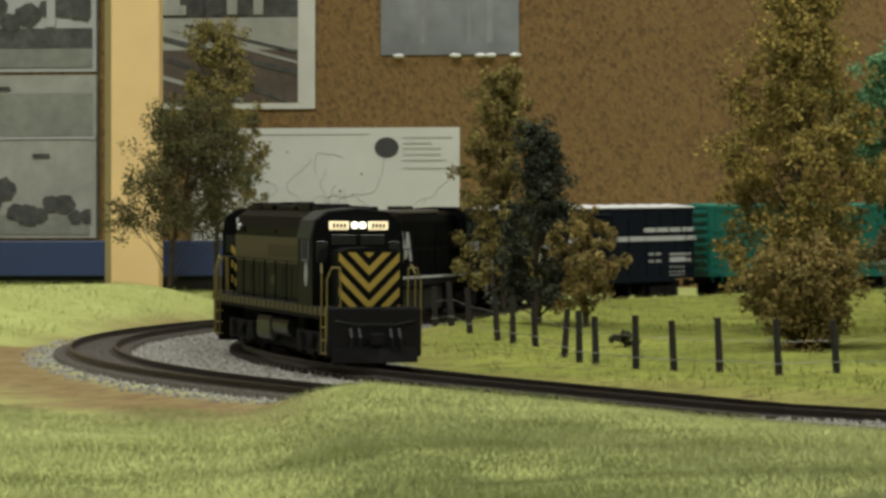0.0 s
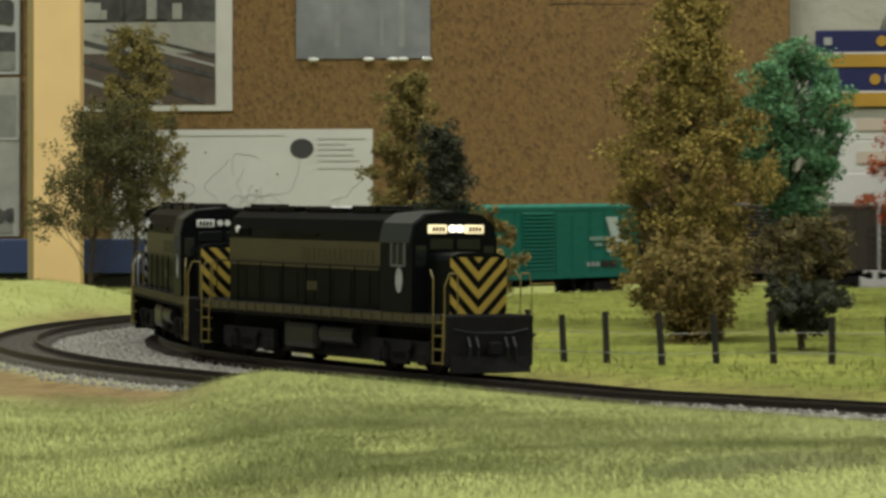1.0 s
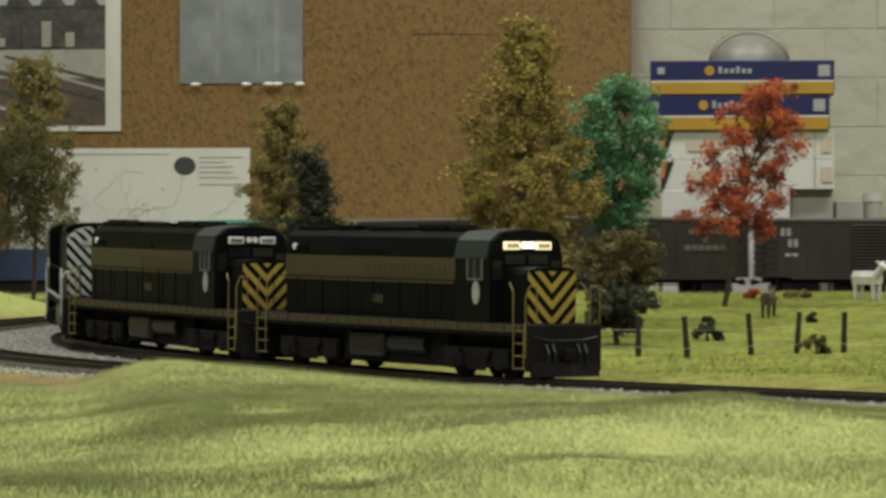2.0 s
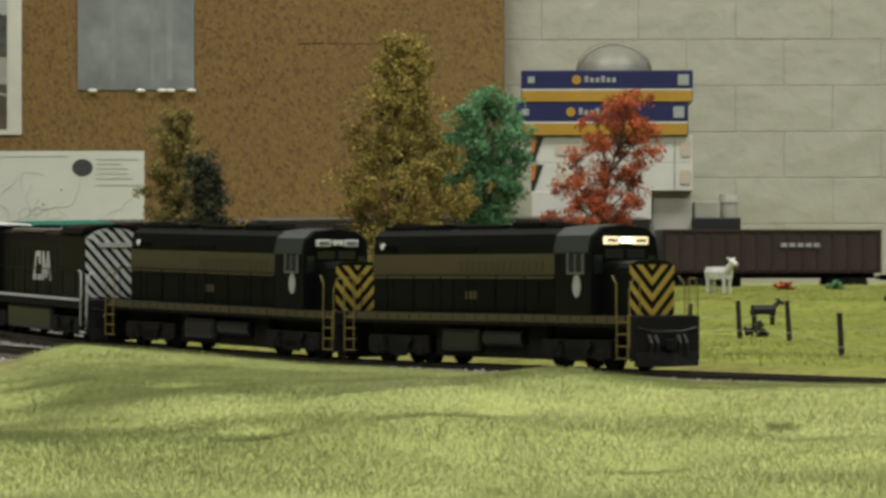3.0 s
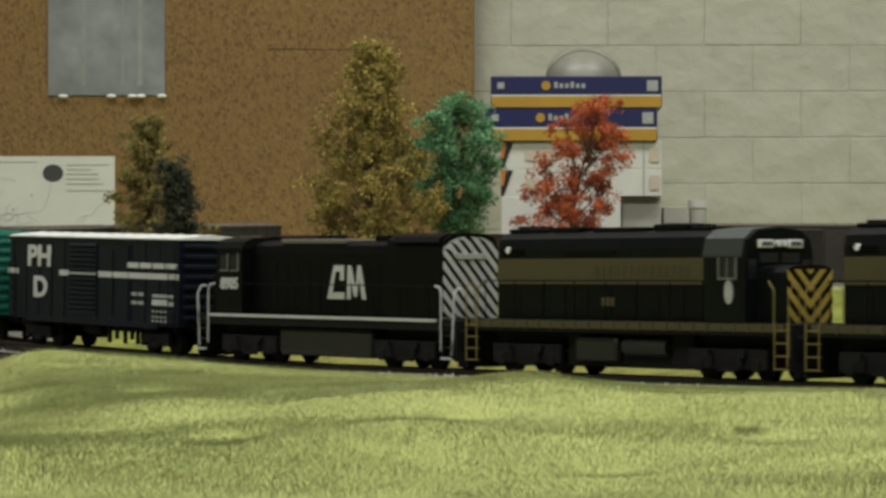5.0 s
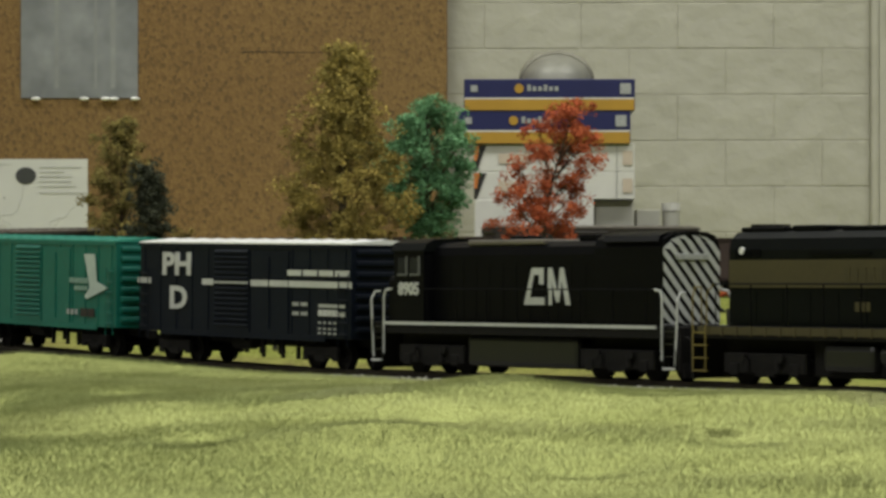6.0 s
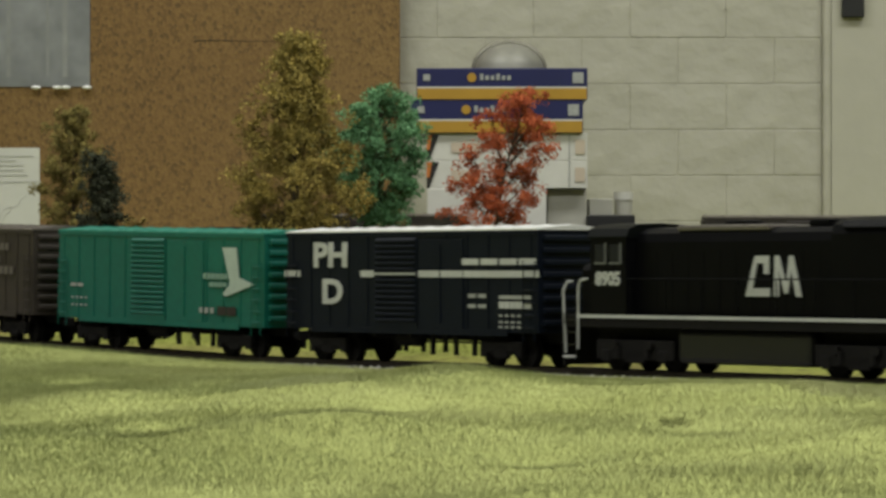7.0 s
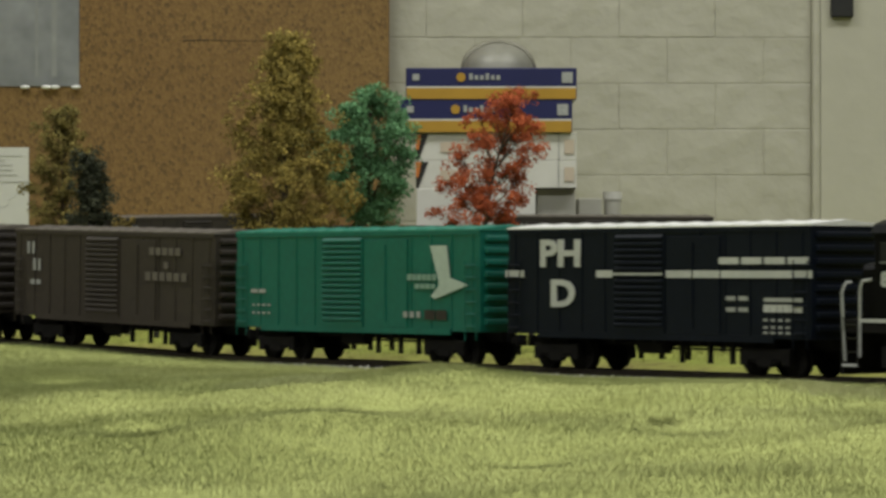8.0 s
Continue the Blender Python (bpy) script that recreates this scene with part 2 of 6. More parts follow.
def cork_material():
    m = M["cork"]
    nt = m.node_tree
    b = nt.nodes["Principled BSDF"]
    tc = nt.nodes.new("ShaderNodeTexCoord")
    v = nt.nodes.new("ShaderNodeTexVoronoi")
    v.inputs["Scale"].default_value = 330
    n = nt.nodes.new("ShaderNodeTexNoise")
    n.inputs["Scale"].default_value, n.inputs["Detail"].default_value = 230, 5
    w = nt.nodes.new("ShaderNodeTexNoise")
    w.inputs["Scale"].default_value = 6
    grain = nt.nodes.new("ShaderNodeMapping")
    grain.inputs["Scale"].default_value = (1.35, 1.35, 1.0)
    nt.links.new(tc.outputs["Object"], grain.inputs["Vector"])
    for k in (v, n):
        nt.links.new(grain.outputs["Vector"], k.inputs["Vector"])
    nt.links.new(tc.outputs["Object"], w.inputs["Vector"])
    sepc = nt.nodes.new("ShaderNodeSeparateColor")
    nt.links.new(v.outputs["Color"], sepc.inputs["Color"])
    r = nt.nodes.new("ShaderNodeValToRGB")
    e = r.color_ramp.elements
    e[0].position, e[0].color = 0.0, (0.125, 0.078, 0.028, 1)
    e[1].position, e[1].color = 1.0, (0.24, 0.15, 0.052, 1)
    mid = e.new(0.22)
    mid.color = (0.185, 0.112, 0.038, 1)
    nt.links.new(sepc.outputs["Red"], r.inputs["Fac"])
    flecks = nt.nodes.new("ShaderNodeMapRange")
    flecks.inputs["From Min"].default_value, flecks.inputs["From Max"].default_value = 0.58, 0.80
    nt.links.new(n.outputs["Fac"], flecks.inputs["Value"])
    mx = nt.nodes.new("ShaderNodeMix")
    mx.data_type = "RGBA"
    mx.inputs["B"].default_value = (0.110, 0.070, 0.028, 1)
    nt.links.new(r.outputs["Color"], mx.inputs["A"])
    nt.links.new(flecks.outputs["Result"], mx.inputs["Factor"])
    mx2 = nt.nodes.new("ShaderNodeMix")
    mx2.data_type = "RGBA"
    mx2.blend_type = "MULTIPLY"
    mx2.inputs["B"].default_value = (0.78, 0.7, 0.66, 1)
    nt.links.new(w.outputs["Fac"], mx2.inputs["Factor"])
    nt.links.new(mx.outputs["Result"], mx2.inputs["A"])
    nt.links.new(mx2.outputs["Result"], b.inputs["Base Color"])
    bp = nt.nodes.new("ShaderNodeBump")
    bp.inputs["Strength"].default_value, bp.inputs["Distance"].default_value = 0.5, 0.001
    nt.links.new(v.outputs["Distance"], bp.inputs["Height"])
    nt.links.new(bp.outputs["Normal"], b.inputs["Normal"])


def film_material():
    m = bpy.data.materials.new("clear_plastic_film")
    m.use_nodes = True
    nt = m.node_tree
    out = nt.nodes["Material Output"]
    nt.nodes.remove(nt.nodes["Principled BSDF"])
    tr, gl, mx, fr = nt.nodes.new("ShaderNodeBsdfTransparent"), nt.nodes.new("ShaderNodeBsdfGlossy"), nt.nodes.new("ShaderNodeMixShader"), nt.nodes.new("ShaderNodeFresnel")
    gl.inputs["Roughness"].default_value = 0.12
    fr.inputs["IOR"].default_value = 1.6
    nt.links.new(fr.outputs[0], mx.inputs[0])
    nt.links.new(tr.outputs[0], mx.inputs[1])
    nt.links.new(gl.outputs[0], mx.inputs[2])
    nt.links.new(mx.outputs[0], out.inputs["Surface"])
    return m


M["film"] = film_material()
cork_material()
M["ground"] = ground_material()


# ---- mesh helpers ----
def box(bm, x0, x1, y0, y1, z0, z1, bevel=0.0):
    g = bmesh.ops.create_cube(bm, size=1.0, matrix=Matrix.Translation(((x0 + x1) / 2, (y0 + y1) / 2, (z0 + z1) / 2)) @ Matrix.Diagonal((x1 - x0, y1 - y0, z1 - z0, 1)))
    if bevel:
        vs = set(g["verts"])
        es = [e for e in bm.edges if e.verts[0] in vs and e.verts[1] in vs]
        bmesh.ops.bevel(bm, geom=es, offset=bevel, segments=2, affect="EDGES", profile=0.5)


def rod(bm, a, b, r, seg=8, r2=None):
    a, b = Vector(a), Vector(b)
    d = b - a
    m = Matrix.Translation((a + b) / 2) @ d.to_track_quat("Z", "Y").to_matrix().to_4x4()
    bmesh.ops.create_cone(bm, cap_ends=True, segments=seg, radius1=r, radius2=r if r2 is None else r2, depth=d.length, matrix=m)


def prism(bm, outline, x0, x1):
    """An outline of (y, z) points drawn out along x."""
    a = [bm.verts.new((x0, y, z)) for y, z in outline]
    b = [bm.verts.new((x1, y, z)) for y, z in outline]
    n = len(outline)
    for i in range(n):
        bm.faces.new((a[i], a[(i + 1) % n], b[(i + 1) % n], b[i]))
    bm.faces.new(a[::-1])
    bm.faces.new(b)


def finish(name, bm, material, smooth=False):
    bmesh.ops.recalc_face_normals(bm, faces=bm.faces)
    me = bpy.data.meshes.new(name)
    bm.to_mesh(me)
    bm.free()
    me.materials.append(material)
    if smooth:
        for p in me.polygons:
            p.use_smooth = True
    return me


def part(name, bm, material, parent, label="", smooth=False):
    ob = new(name, finish(name, bm, material, smooth))
    ob.parent = parent
    if label:
        tagged(ob, label)
    return ob


def thing(name, bm, material, label, category, group="", kind="", smooth=False):
    return tagged(new(name, finish(name, bm, material, smooth)), label, category, group, kind)


def holder(name, label, category, group="", kind=""):
    ob = new(name)
    ob.empty_display_size = 0.01
    return tagged(ob, label, category, group, kind)


def lettering(name, text, size, m, material, parent, thick=0.0002):
    cu = bpy.data.curves.new(name, "FONT")
    cu.body, cu.size, cu.extrude, cu.align_x, cu.align_y = text, size, thick, "CENTER", "CENTER"
    cu.resolution_u, cu.offset = 3, size * 0.035
    tmp = new(name, cu)
    bpy.context.view_layer.update()
    me = bpy.data.meshes.new_from_object(tmp.evaluated_get(bpy.context.evaluated_depsgraph_get()))
    bpy.data.objects.remove(tmp)
    me.materials.clear()
    me.materials.append(material)
    ob = new(name, me)
    ob.parent = parent
    ob.matrix_basis = m
    return ob


# side letters: text runs along the side, upright, and faces out
def on_side(x, z, y, face):
    """A pose on the side wall at y; face -1 looks towards -y, +1 towards +y."""
    return pose(x, y, z, 90, 0, 0) if face < 0 else pose(x, y, z, 90, 0, 180)

# ---- the track plan: a far straight, a half loop of 0.56 m radius, and a near straight ----
LOOP_C, LOOP_R = Vector((0.259, 1.8276)), 0.559
PHI0 = math.radians(219.07)
P0 = Vector((LOOP_C.x + LOOP_R * math.cos(PHI0), LOOP_C.y + LOOP_R * math.sin(PHI0)))
DIR0 = Vector((-math.sin(PHI0), math.cos(PHI0)))
ARC_END = -LOOP_R * (PHI0 - math.pi / 2)


def rail_z(a):
    return 0.0215 * min(max(0.14 - a, 0), 1.05)


def outer_line(a):
    """The plain half loop that the ballast and the empty outer track follow: place on plan and heading."""
    if a >= 0:
        p, d = P0 + a * DIR0, DIR0
    elif a >= ARC_END:
        phi = PHI0 + a / LOOP_R
        p = LOOP_C + LOOP_R * Vector((math.cos(phi), math.sin(phi)))
        d = Vector((-math.sin(phi), math.cos(phi)))
    else:
        p, d = Vector((LOOP_C.x + ARC_END - a, LOOP_C.y + LOOP_R)), Vector((-1, 0))
    return Vector((p.x, p.y, rail_z(a))), d


# the train's own line leaves the loop through a gentler curve
EASE_R, EASE_TURN = 0.68, math.radians(8)
EASE_C = P0 - EASE_R * Vector((math.cos(PHI0), math.sin(PHI0)))
EASE_END = -EASE_R * EASE_TURN
PHI1 = PHI0 - EASE_TURN
P1 = EASE_C + EASE_R * Vector((math.cos(PHI1), math.sin(PHI1)))
TIGHT_R = (LOOP_C.y + LOOP_R - P1.y) / (1 - math.sin(PHI1))
TIGHT_C = P1 - TIGHT_R * Vector((math.cos(PHI1), math.sin(PHI1)))
TIGHT_END = EASE_END - TIGHT_R * (PHI1 - math.pi / 2)


def track(a):
    """The centre line at a metres past the end of the loop: place on plan and heading."""
    if a >= 0:
        p, d = P0 + a * DIR0, DIR0
    elif a >= TIGHT_END:
        c, r, phi = (EASE_C, EASE_R, PHI0 + a / EASE_R) if a >= EASE_END else (TIGHT_C, TIGHT_R, PHI1 + (a - EASE_END) / TIGHT_R)
        p = c + r * Vector((math.cos(phi), math.sin(phi)))
        d = Vector((-math.sin(phi), math.cos(phi)))
    else:
        p, d = Vector((TIGHT_C.x + TIGHT_END - a, LOOP_C.y + LOOP_R)), Vector((-1, 0))
    return Vector((p.x, p.y, rail_z(a))), d


def track_offset(x, y):
    """For plan points: metres along the track and metres off it (plus: outside the loop)."""
    rx, ry = x - P0.x, y - P0.y
    a1 = rx * DIR0.x + ry * DIR0.y
    n1 = -(ry * DIR0.x - rx * DIR0.y)
    phi = np.arctan2(y - LOOP_C.y, x - LOOP_C.x) % (2 * math.pi)
    a2 = (phi - PHI0) * LOOP_R
    n2 = np.hypot(x - LOOP_C.x, y - LOOP_C.y) - LOOP_R
    a3 = ARC_END - (x - LOOP_C.x)
    n3 = y - (LOOP_C.y + LOOP_R)
    big = 9.0
    d1 = np.where(a1 >= 0, np.abs(n1), big)
    d2 = np.where((a2 <= 0) & (a2 >= ARC_END), np.abs(n2), big)
    d3 = np.where(x >= LOOP_C.x, np.abs(n3), big)
    a = np.where((d1 <= d2) & (d1 <= d3), a1, np.where(d2 <= d3, a2, a3))
    n = np.where((d1 <= d2) & (d1 <= d3), n1, np.where(d2 <= d3, n2, n3))
    return a, n


def smooth01(v, lo, hi):
    u = np.clip((v - lo) / (hi - lo), 0, 1)
    return u * u * (3 - 2 * u)


WAVES = [(random.uniform(4, 60), random.uniform(0, 6.28), random.uniform(0, 6.28)) for _ in range(26)]


def rolling(x, y):
    """Uneven ground: a sum of slow waves, about -1 to 1."""
    s = 0
    for k, turn, ph in WAVES:
        s = s + np.sin(k * (x * math.cos(turn) + y * math.sin(turn)) + ph + 1.3 * np.sin(k * 0.6 * (x * math.sin(turn) - y * math.cos(turn)) + ph * 2)) / (1 + (k / 16) ** 2)
    return s / 4.2


def verge_edge(a):
    """How far the ballast reaches: out to the second track round the curve."""
    return 0.098 - 0.050 * smooth01(a, 0.02, 0.17)


def opening(x, y):
    """Where the near verge falls away and leaves the curve open to view."""
    return smooth01(-(x + 0.0566) / np.maximum(y - 0.4327, 0.3), 0.150, 0.200) * smooth01(y, 0.80, 1.05)


# hummocks and hollows in the near turf: place, height, radius
HUMMOCKS = ((-0.0746, 0.810, -0.0030, 0.009), (-0.121, 1.040, -0.0026, 0.009), (-0.040, 0.905, 0.0042, 0.030), (0.000, 0.985, 0.0030, 0.022), (0.060, 0.800, -0.0022, 0.012),
            (-0.105, 0.930, 0.0030, 0.024), (0.095, 0.900, 0.0034, 0.030), (-0.030, 0.790, 0.0036, 0.020), (0.020, 0.730, -0.0022, 0.012), (-0.140, 0.760, 0.0040, 0.030),
            (-0.180, 0.900, -0.0022, 0.011), (0.045, 0.960, -0.0016, 0.012), (-0.015, 0.860, -0.0018, 0.009), (0.110, 0.740, 0.0040, 0.026))


def ground_z(x, y):
    a, n = track_offset(x, y)
    zt = 0.0215 * np.clip(0.14 - a, 0, 1.05)
    r = rolling(x, y)
    bed = zt - 0.0042 + 0.0024 * smooth01(n, 0.016, 0.022) * smooth01(a, 0.10, 0.22)
    # the near verge has a long low crest beside the line, with a hump towards the curve
    crest = -0.0002 + 0.0108 * np.exp(-((a + 0.0) / 0.13) ** 2) - 0.002 * smooth01(-a, 0.08, 0.22)
    crest = crest * (1 - opening(x, y)) - 0.0035 * opening(x, y)
    fall = crest - 0.012 * smooth01(n, 0.13, 0.62) + 0.0062 * r * smooth01(n, 0.09, 0.25)
    fall = fall + 0.004 * np.exp(-(((x - 0.02) / 0.10) ** 2 + ((y - 0.95) / 0.07) ** 2))
    for hx, hy, hh, hr in HUMMOCKS:
        fall = fall + hh * np.exp(-(((x - hx) / hr) ** 2 + ((y - hy) / (1.5 * hr)) ** 2))
    left = bed + 0.002 * r + 0.019 * smooth01(y, 1.66, 1.98) * smooth01(n, 0.09, 0.19)
    out = np.where(a > -0.12, fall, left)
    mixw = smooth01(-a, 0.03, 0.17)
    out = fall * (1 - mixw) + left * mixw
    field = 0.001 + 0.0245 * smooth01(y, 1.52, 2.2) + 0.0036 * r + 0.0016 * rolling(x * 3 + 1, y * 3)
    behind = zt + 0.003 + 0.003 * r
    z = np.where(n > 0, np.where(y > 2.1, behind, out), field)
    w = np.where(n > 0, smooth01(n, verge_edge(a) - 0.012, verge_edge(a) + 0.024), smooth01(-n, 0.024, 0.062))
    return bed * (1 - w) + z * w


def build_ground():
    xs = np.arange(-1.35, 1.9, 0.008)
    ys = np.arange(0.28, 3.0, 0.007)
    gx, gy = np.meshgrid(xs, ys)
    gz = ground_z(gx, gy)
    a, n = track_offset(gx, gy)
    nx, ny = len(xs), len(ys)
    verts = np.stack([gx.ravel(), gy.ravel(), gz.ravel()], 1)
    i = (np.arange(ny - 1)[:, None] * nx + np.arange(nx - 1)[None, :]).ravel()
    faces = np.stack([i, i + 1, i + nx + 1, i + nx], 1)
    me = bpy.data.meshes.new("ground")
    me.from_pydata(verts.tolist(), [], faces.tolist())
    r = rolling(gx * 2.1 + 3, gy * 2.1)
    earth = smooth01(-a + 0.10 * r, 0.04, 0.18) * smooth01(n, 0.09, 0.10) * (1 - smooth01(n + 0.03 * r + 0.04 * smooth01(gy, 1.62, 1.75), 0.13, 0.18)) * (gy < 2.1)
    earth = np.maximum(earth, smooth01(opening(gx, gy) + 0.35 * r, 0.3, 0.8) * smooth01(n, 0.09, 0.10) * (1 - smooth01(n + 0.05 * r, 0.12, 0.18)) * (gy < 1.75))
    earth = np.maximum(earth, 0.7 * smooth01(r, 0.45, 0.9) * (n < 0))
    earth = np.maximum(earth, 0.40 * (n < 0) * smooth01(-n, 0.022, 0.03) * (1 - smooth01(-n + 0.02 * r, 0.042, 0.075)))
    stone = np.where(n > 0, 1 - smooth01(n + 0.006 * r - verge_edge(a), -0.012, 0.002), 1 - smooth01(-n + 0.004 * r, 0.026, 0.036))
    col = me.color_attributes.new("cover", "FLOAT_COLOR", "POINT")
    vals = np.stack([earth.ravel(), stone.ravel(), np.where(n < 0, 1.0, 0.0).ravel(), np.ones(nx * ny)], 1)
    col.data.foreach_set("color", vals.ravel())
    for p in me.polygons:
        p.use_smooth = True
    me.materials.append(M["ground"])
    return tagged(new("ground", me), "rolling model landscape of green turf, bare earth and ballast", "ground", kind="structure")


def ground_at(x, y):
    return float(ground_z(np.array([x]), np.array([y]))[0])


def blades(name, count, region, height, width, colours, label, seed, keep):
    """Standing grass fibres, scattered over a region of the plan."""
    rng = np.random.default_rng(seed)
    x = rng.uniform(region[0], region[1], count)
    y = rng.uniform(region[2], region[3], count)
    a, n = track_offset(x, y)
    k = keep(x, y, a, n)
    x, y = x[k], y[k]
    z = ground_z(x, y)
    m = len(x)
    tuft = 0.75 + 0.55 * rolling(x * 4, y * 4)
    h = height * rng.uniform(0.55, 1.15, m) * np.clip(tuft, 0.45, 1.3)
    ang = rng.uniform(0, math.pi, m)
    lean = rng.uniform(0.2, 1.1, m) * h
    la = rng.uniform(0, 2 * math.pi, m)
    wx, wy = np.cos(ang) * width / 2, np.sin(ang) * width / 2
    v = np.empty((m, 3, 3))
    v[:, 0] = np.stack([x - wx, y - wy, z - 0.0006], 1)
    v[:, 1] = np.stack([x + wx, y + wy, z - 0.0006], 1)
    v[:, 2] = np.stack([x + np.cos(la) * lean, y + np.sin(la) * lean, z + h], 1)
    me = bpy.data.meshes.new(name)
    me.vertices.add(3 * m)
    me.vertices.foreach_set("co", v.ravel())
    me.loops.add(3 * m)
    me.loops.foreach_set("vertex_index", np.arange(3 * m, dtype=np.int32))
    me.polygons.add(m)
    me.polygons.foreach_set("loop_start", np.arange(0, 3 * m, 3, dtype=np.int32))
    me.update(calc_edges=True)
    me.materials.append(leafy(name + "_fibres", colours, 0.9, [(5, 0.42, 0.62, (0.70, 0.75, 0.66)), (16, 0.48, 0.68, (0.74, 0.76, 0.62)), (48, 0.48, 0.76, (0.72, 0.72, 0.58)), (110, 0.50, 0.76, (0.78, 0.78, 0.64))], 0.85, 0.6))
    return tagged(new(name, me), label, "grass", kind="stuff")


def build_track(off, label, near):
    h = holder("railway_track", label, "railway track", kind="structure")
    line = track if off == 0 else outer_line
    last = 1.35 if off == 0 else 0.115
    steps = [ARC_END - 1.6 + 0.02 * i for i in range(int((1.6 - ARC_END + last) / 0.02))]
    for side in (-1, 1):
        bm = bmesh.new()
        prev = None
        for a in steps:
            p, d = line(a)
            nrm = Vector((-d.y, d.x, 0))
            c = p + nrm * (side * 0.00865 - off)
            ring = [bm.verts.new(c + nrm * u + Vector((0, 0, w))) for u, w in ((-0.0006, 0), (0.0006, 0), (0.0006, -0.0008), (0.0003, -0.001), (0.0003, -0.002), (0.0011, -0.0025), (-0.0011, -0.0025), (-0.0003, -0.002), (-0.0003, -0.001), (-0.0006, -0.0008))]
            if prev:
                for i in range(10):
                    bm.faces.new((prev[i], prev[(i + 1) % 10], ring[(i + 1) % 10], ring[i]))
            prev = ring
        part("rail", bm, M["rail"], h, "dark weathered steel rail")
    bm = bmesh.new()
    box(bm, -0.0014, 0.0014, -0.0148, 0.0148, -0.0044, -0.0024)
    me = finish("sleeper", bm, M["tie"] if off == 0 else M["tie_dusty"])
    a, i = -1.3, 0
    rest = bmesh.new()
    while a < min(1.2, last):
        p, d = line(a)
        p = p + Vector((d.y, -d.x, 0)) * off
        m = Matrix.Translation(p) @ Matrix.Rotation(math.atan2(d.y, d.x) + random.uniform(-0.02, 0.02), 4, "Z")
        if near < a < near + 1.6:
            ob = new("sleeper", me)
            ob.parent = h
            ob.matrix_basis = m
        else:
            rest.from_mesh(me)
            rest.verts.ensure_lookup_table()
            bmesh.ops.transform(rest, matrix=m, verts=rest.verts[-8:])
        a += 0.0069
    part("far_sleepers", rest, M["tie"], h)["kind"] = "stuff"


def stones():
    """Loose ballast grains along the line."""
    rng = np.random.default_rng(5)
    along, off = rng.uniform(-1.1, 1.1, 34000), rng.uniform(-0.034, 0.104, 34000)
    k = (np.minimum(np.abs(np.abs(off) - 0.00865), np.abs(np.abs(off - 0.075) - 0.00865)) > 0.0016) & (off < verge_edge(along) + 0.004)
    along, off = along[k], off[k]
    c = np.array([(p.x, p.y, p.z, d.x, d.y) for p, d in (outer_line(float(a)) for a in along)])
    x, y = c[:, 0] + c[:, 4] * off, c[:, 1] - c[:, 3] * off
    z = np.where(np.abs(off) < 0.016, c[:, 2] - 0.0040, ground_z(x, y) + 0.0001)
    m = len(x)
    base = np.array([(1, 0, 0), (-1, 0, 0), (0, 1, 0), (0, -1, 0), (0, 0, 1), (0, 0, -1)], float)
    tri = np.array([(0, 2, 4), (2, 1, 4), (1, 3, 4), (3, 0, 4), (2, 0, 5), (1, 2, 5), (3, 1, 5), (0, 3, 5)])
    q = base[None] * (rng.uniform(0.0004, 0.0011, (m, 1, 1)) * rng.uniform(0.6, 1.2, (m, 6, 1)))
    t = rng.uniform(0, 6.28, m)[:, None]
    v = np.stack([x[:, None] + q[..., 0] * np.cos(t) - q[..., 1] * np.sin(t), y[:, None] + q[..., 0] * np.sin(t) + q[..., 1] * np.cos(t), z[:, None] + q[..., 2]], 2)
    f = (tri[None] + 6 * np.arange(m)[:, None, None]).reshape(-1, 3)
    me = bpy.data.meshes.new("ballast")
    me.from_pydata(v.reshape(-1, 3).tolist(), [], f.tolist())
    me.materials.append(leafy("ballast_grains", [(0.17, 0.165, 0.14), (0.26, 0.25, 0.22), (0.36, 0.35, 0.31)], 0.9))
    tagged(new("ballast", me), "loose grey ballast stones along the track", "ballast", kind="stuff")


ground = build_ground()
build_track(0.0, "weathered model railway track on grey ballast", -0.75)
build_track(0.075, "empty outer model railway track curving beside the first", -0.85)
stones()
GRASS = [(0.35, 0.385, 0.130), (0.395, 0.43, 0.155), (0.44, 0.465, 0.18), (0.49, 0.505, 0.225), (0.38, 0.40, 0.148)]
FIELD = [(0.18, 0.21, 0.036), (0.26, 0.29, 0.052), (0.31, 0.335, 0.075), (0.22, 0.20, 0.065)]
BANK = [(0.26, 0.31, 0.06), (0.33, 0.38, 0.08), (0.38, 0.42, 0.10), (0.29, 0.30, 0.10)]
blades("verge_grass", 1250000, (-0.5, 0.36, 0.55, 1.62), 0.0019, 0.00017, GRASS, "long pale green static grass on the verge", 11,
       lambda x, y, a, n: (n > verge_edge(a) + 0.010) & (np.abs(x + 0.04) < 0.16 * y + 0.13) & ((a > -0.10) | (n > 0.16 + 0.02 * np.sin(40 * x))) & (n > 0.06 + opening(x, y) * (0.085 + 0.02 * np.sin(70 * x + 30 * y)) + 0.012 * np.sin(430 * x) * np.sin(390 * y)))
TURF = [(0.24, 0.275, 0.086), (0.29, 0.325, 0.105), (0.33, 0.36, 0.125)]
blades("deep_turf", 330000, (-0.32, 0.02, 0.55, 1.30), 0.0020, 0.00017, TURF, "deeper green static grass mixed into the verge", 14,
       lambda x, y, a, n: (n > verge_edge(a) + 0.03) & (np.random.default_rng(15).random(len(x)) < smooth01(-x - 0.03 * np.sin(23 * y), 0.0, 0.14) * (1 - opening(x, y)) * smooth01(n, 0.06, 0.16)))
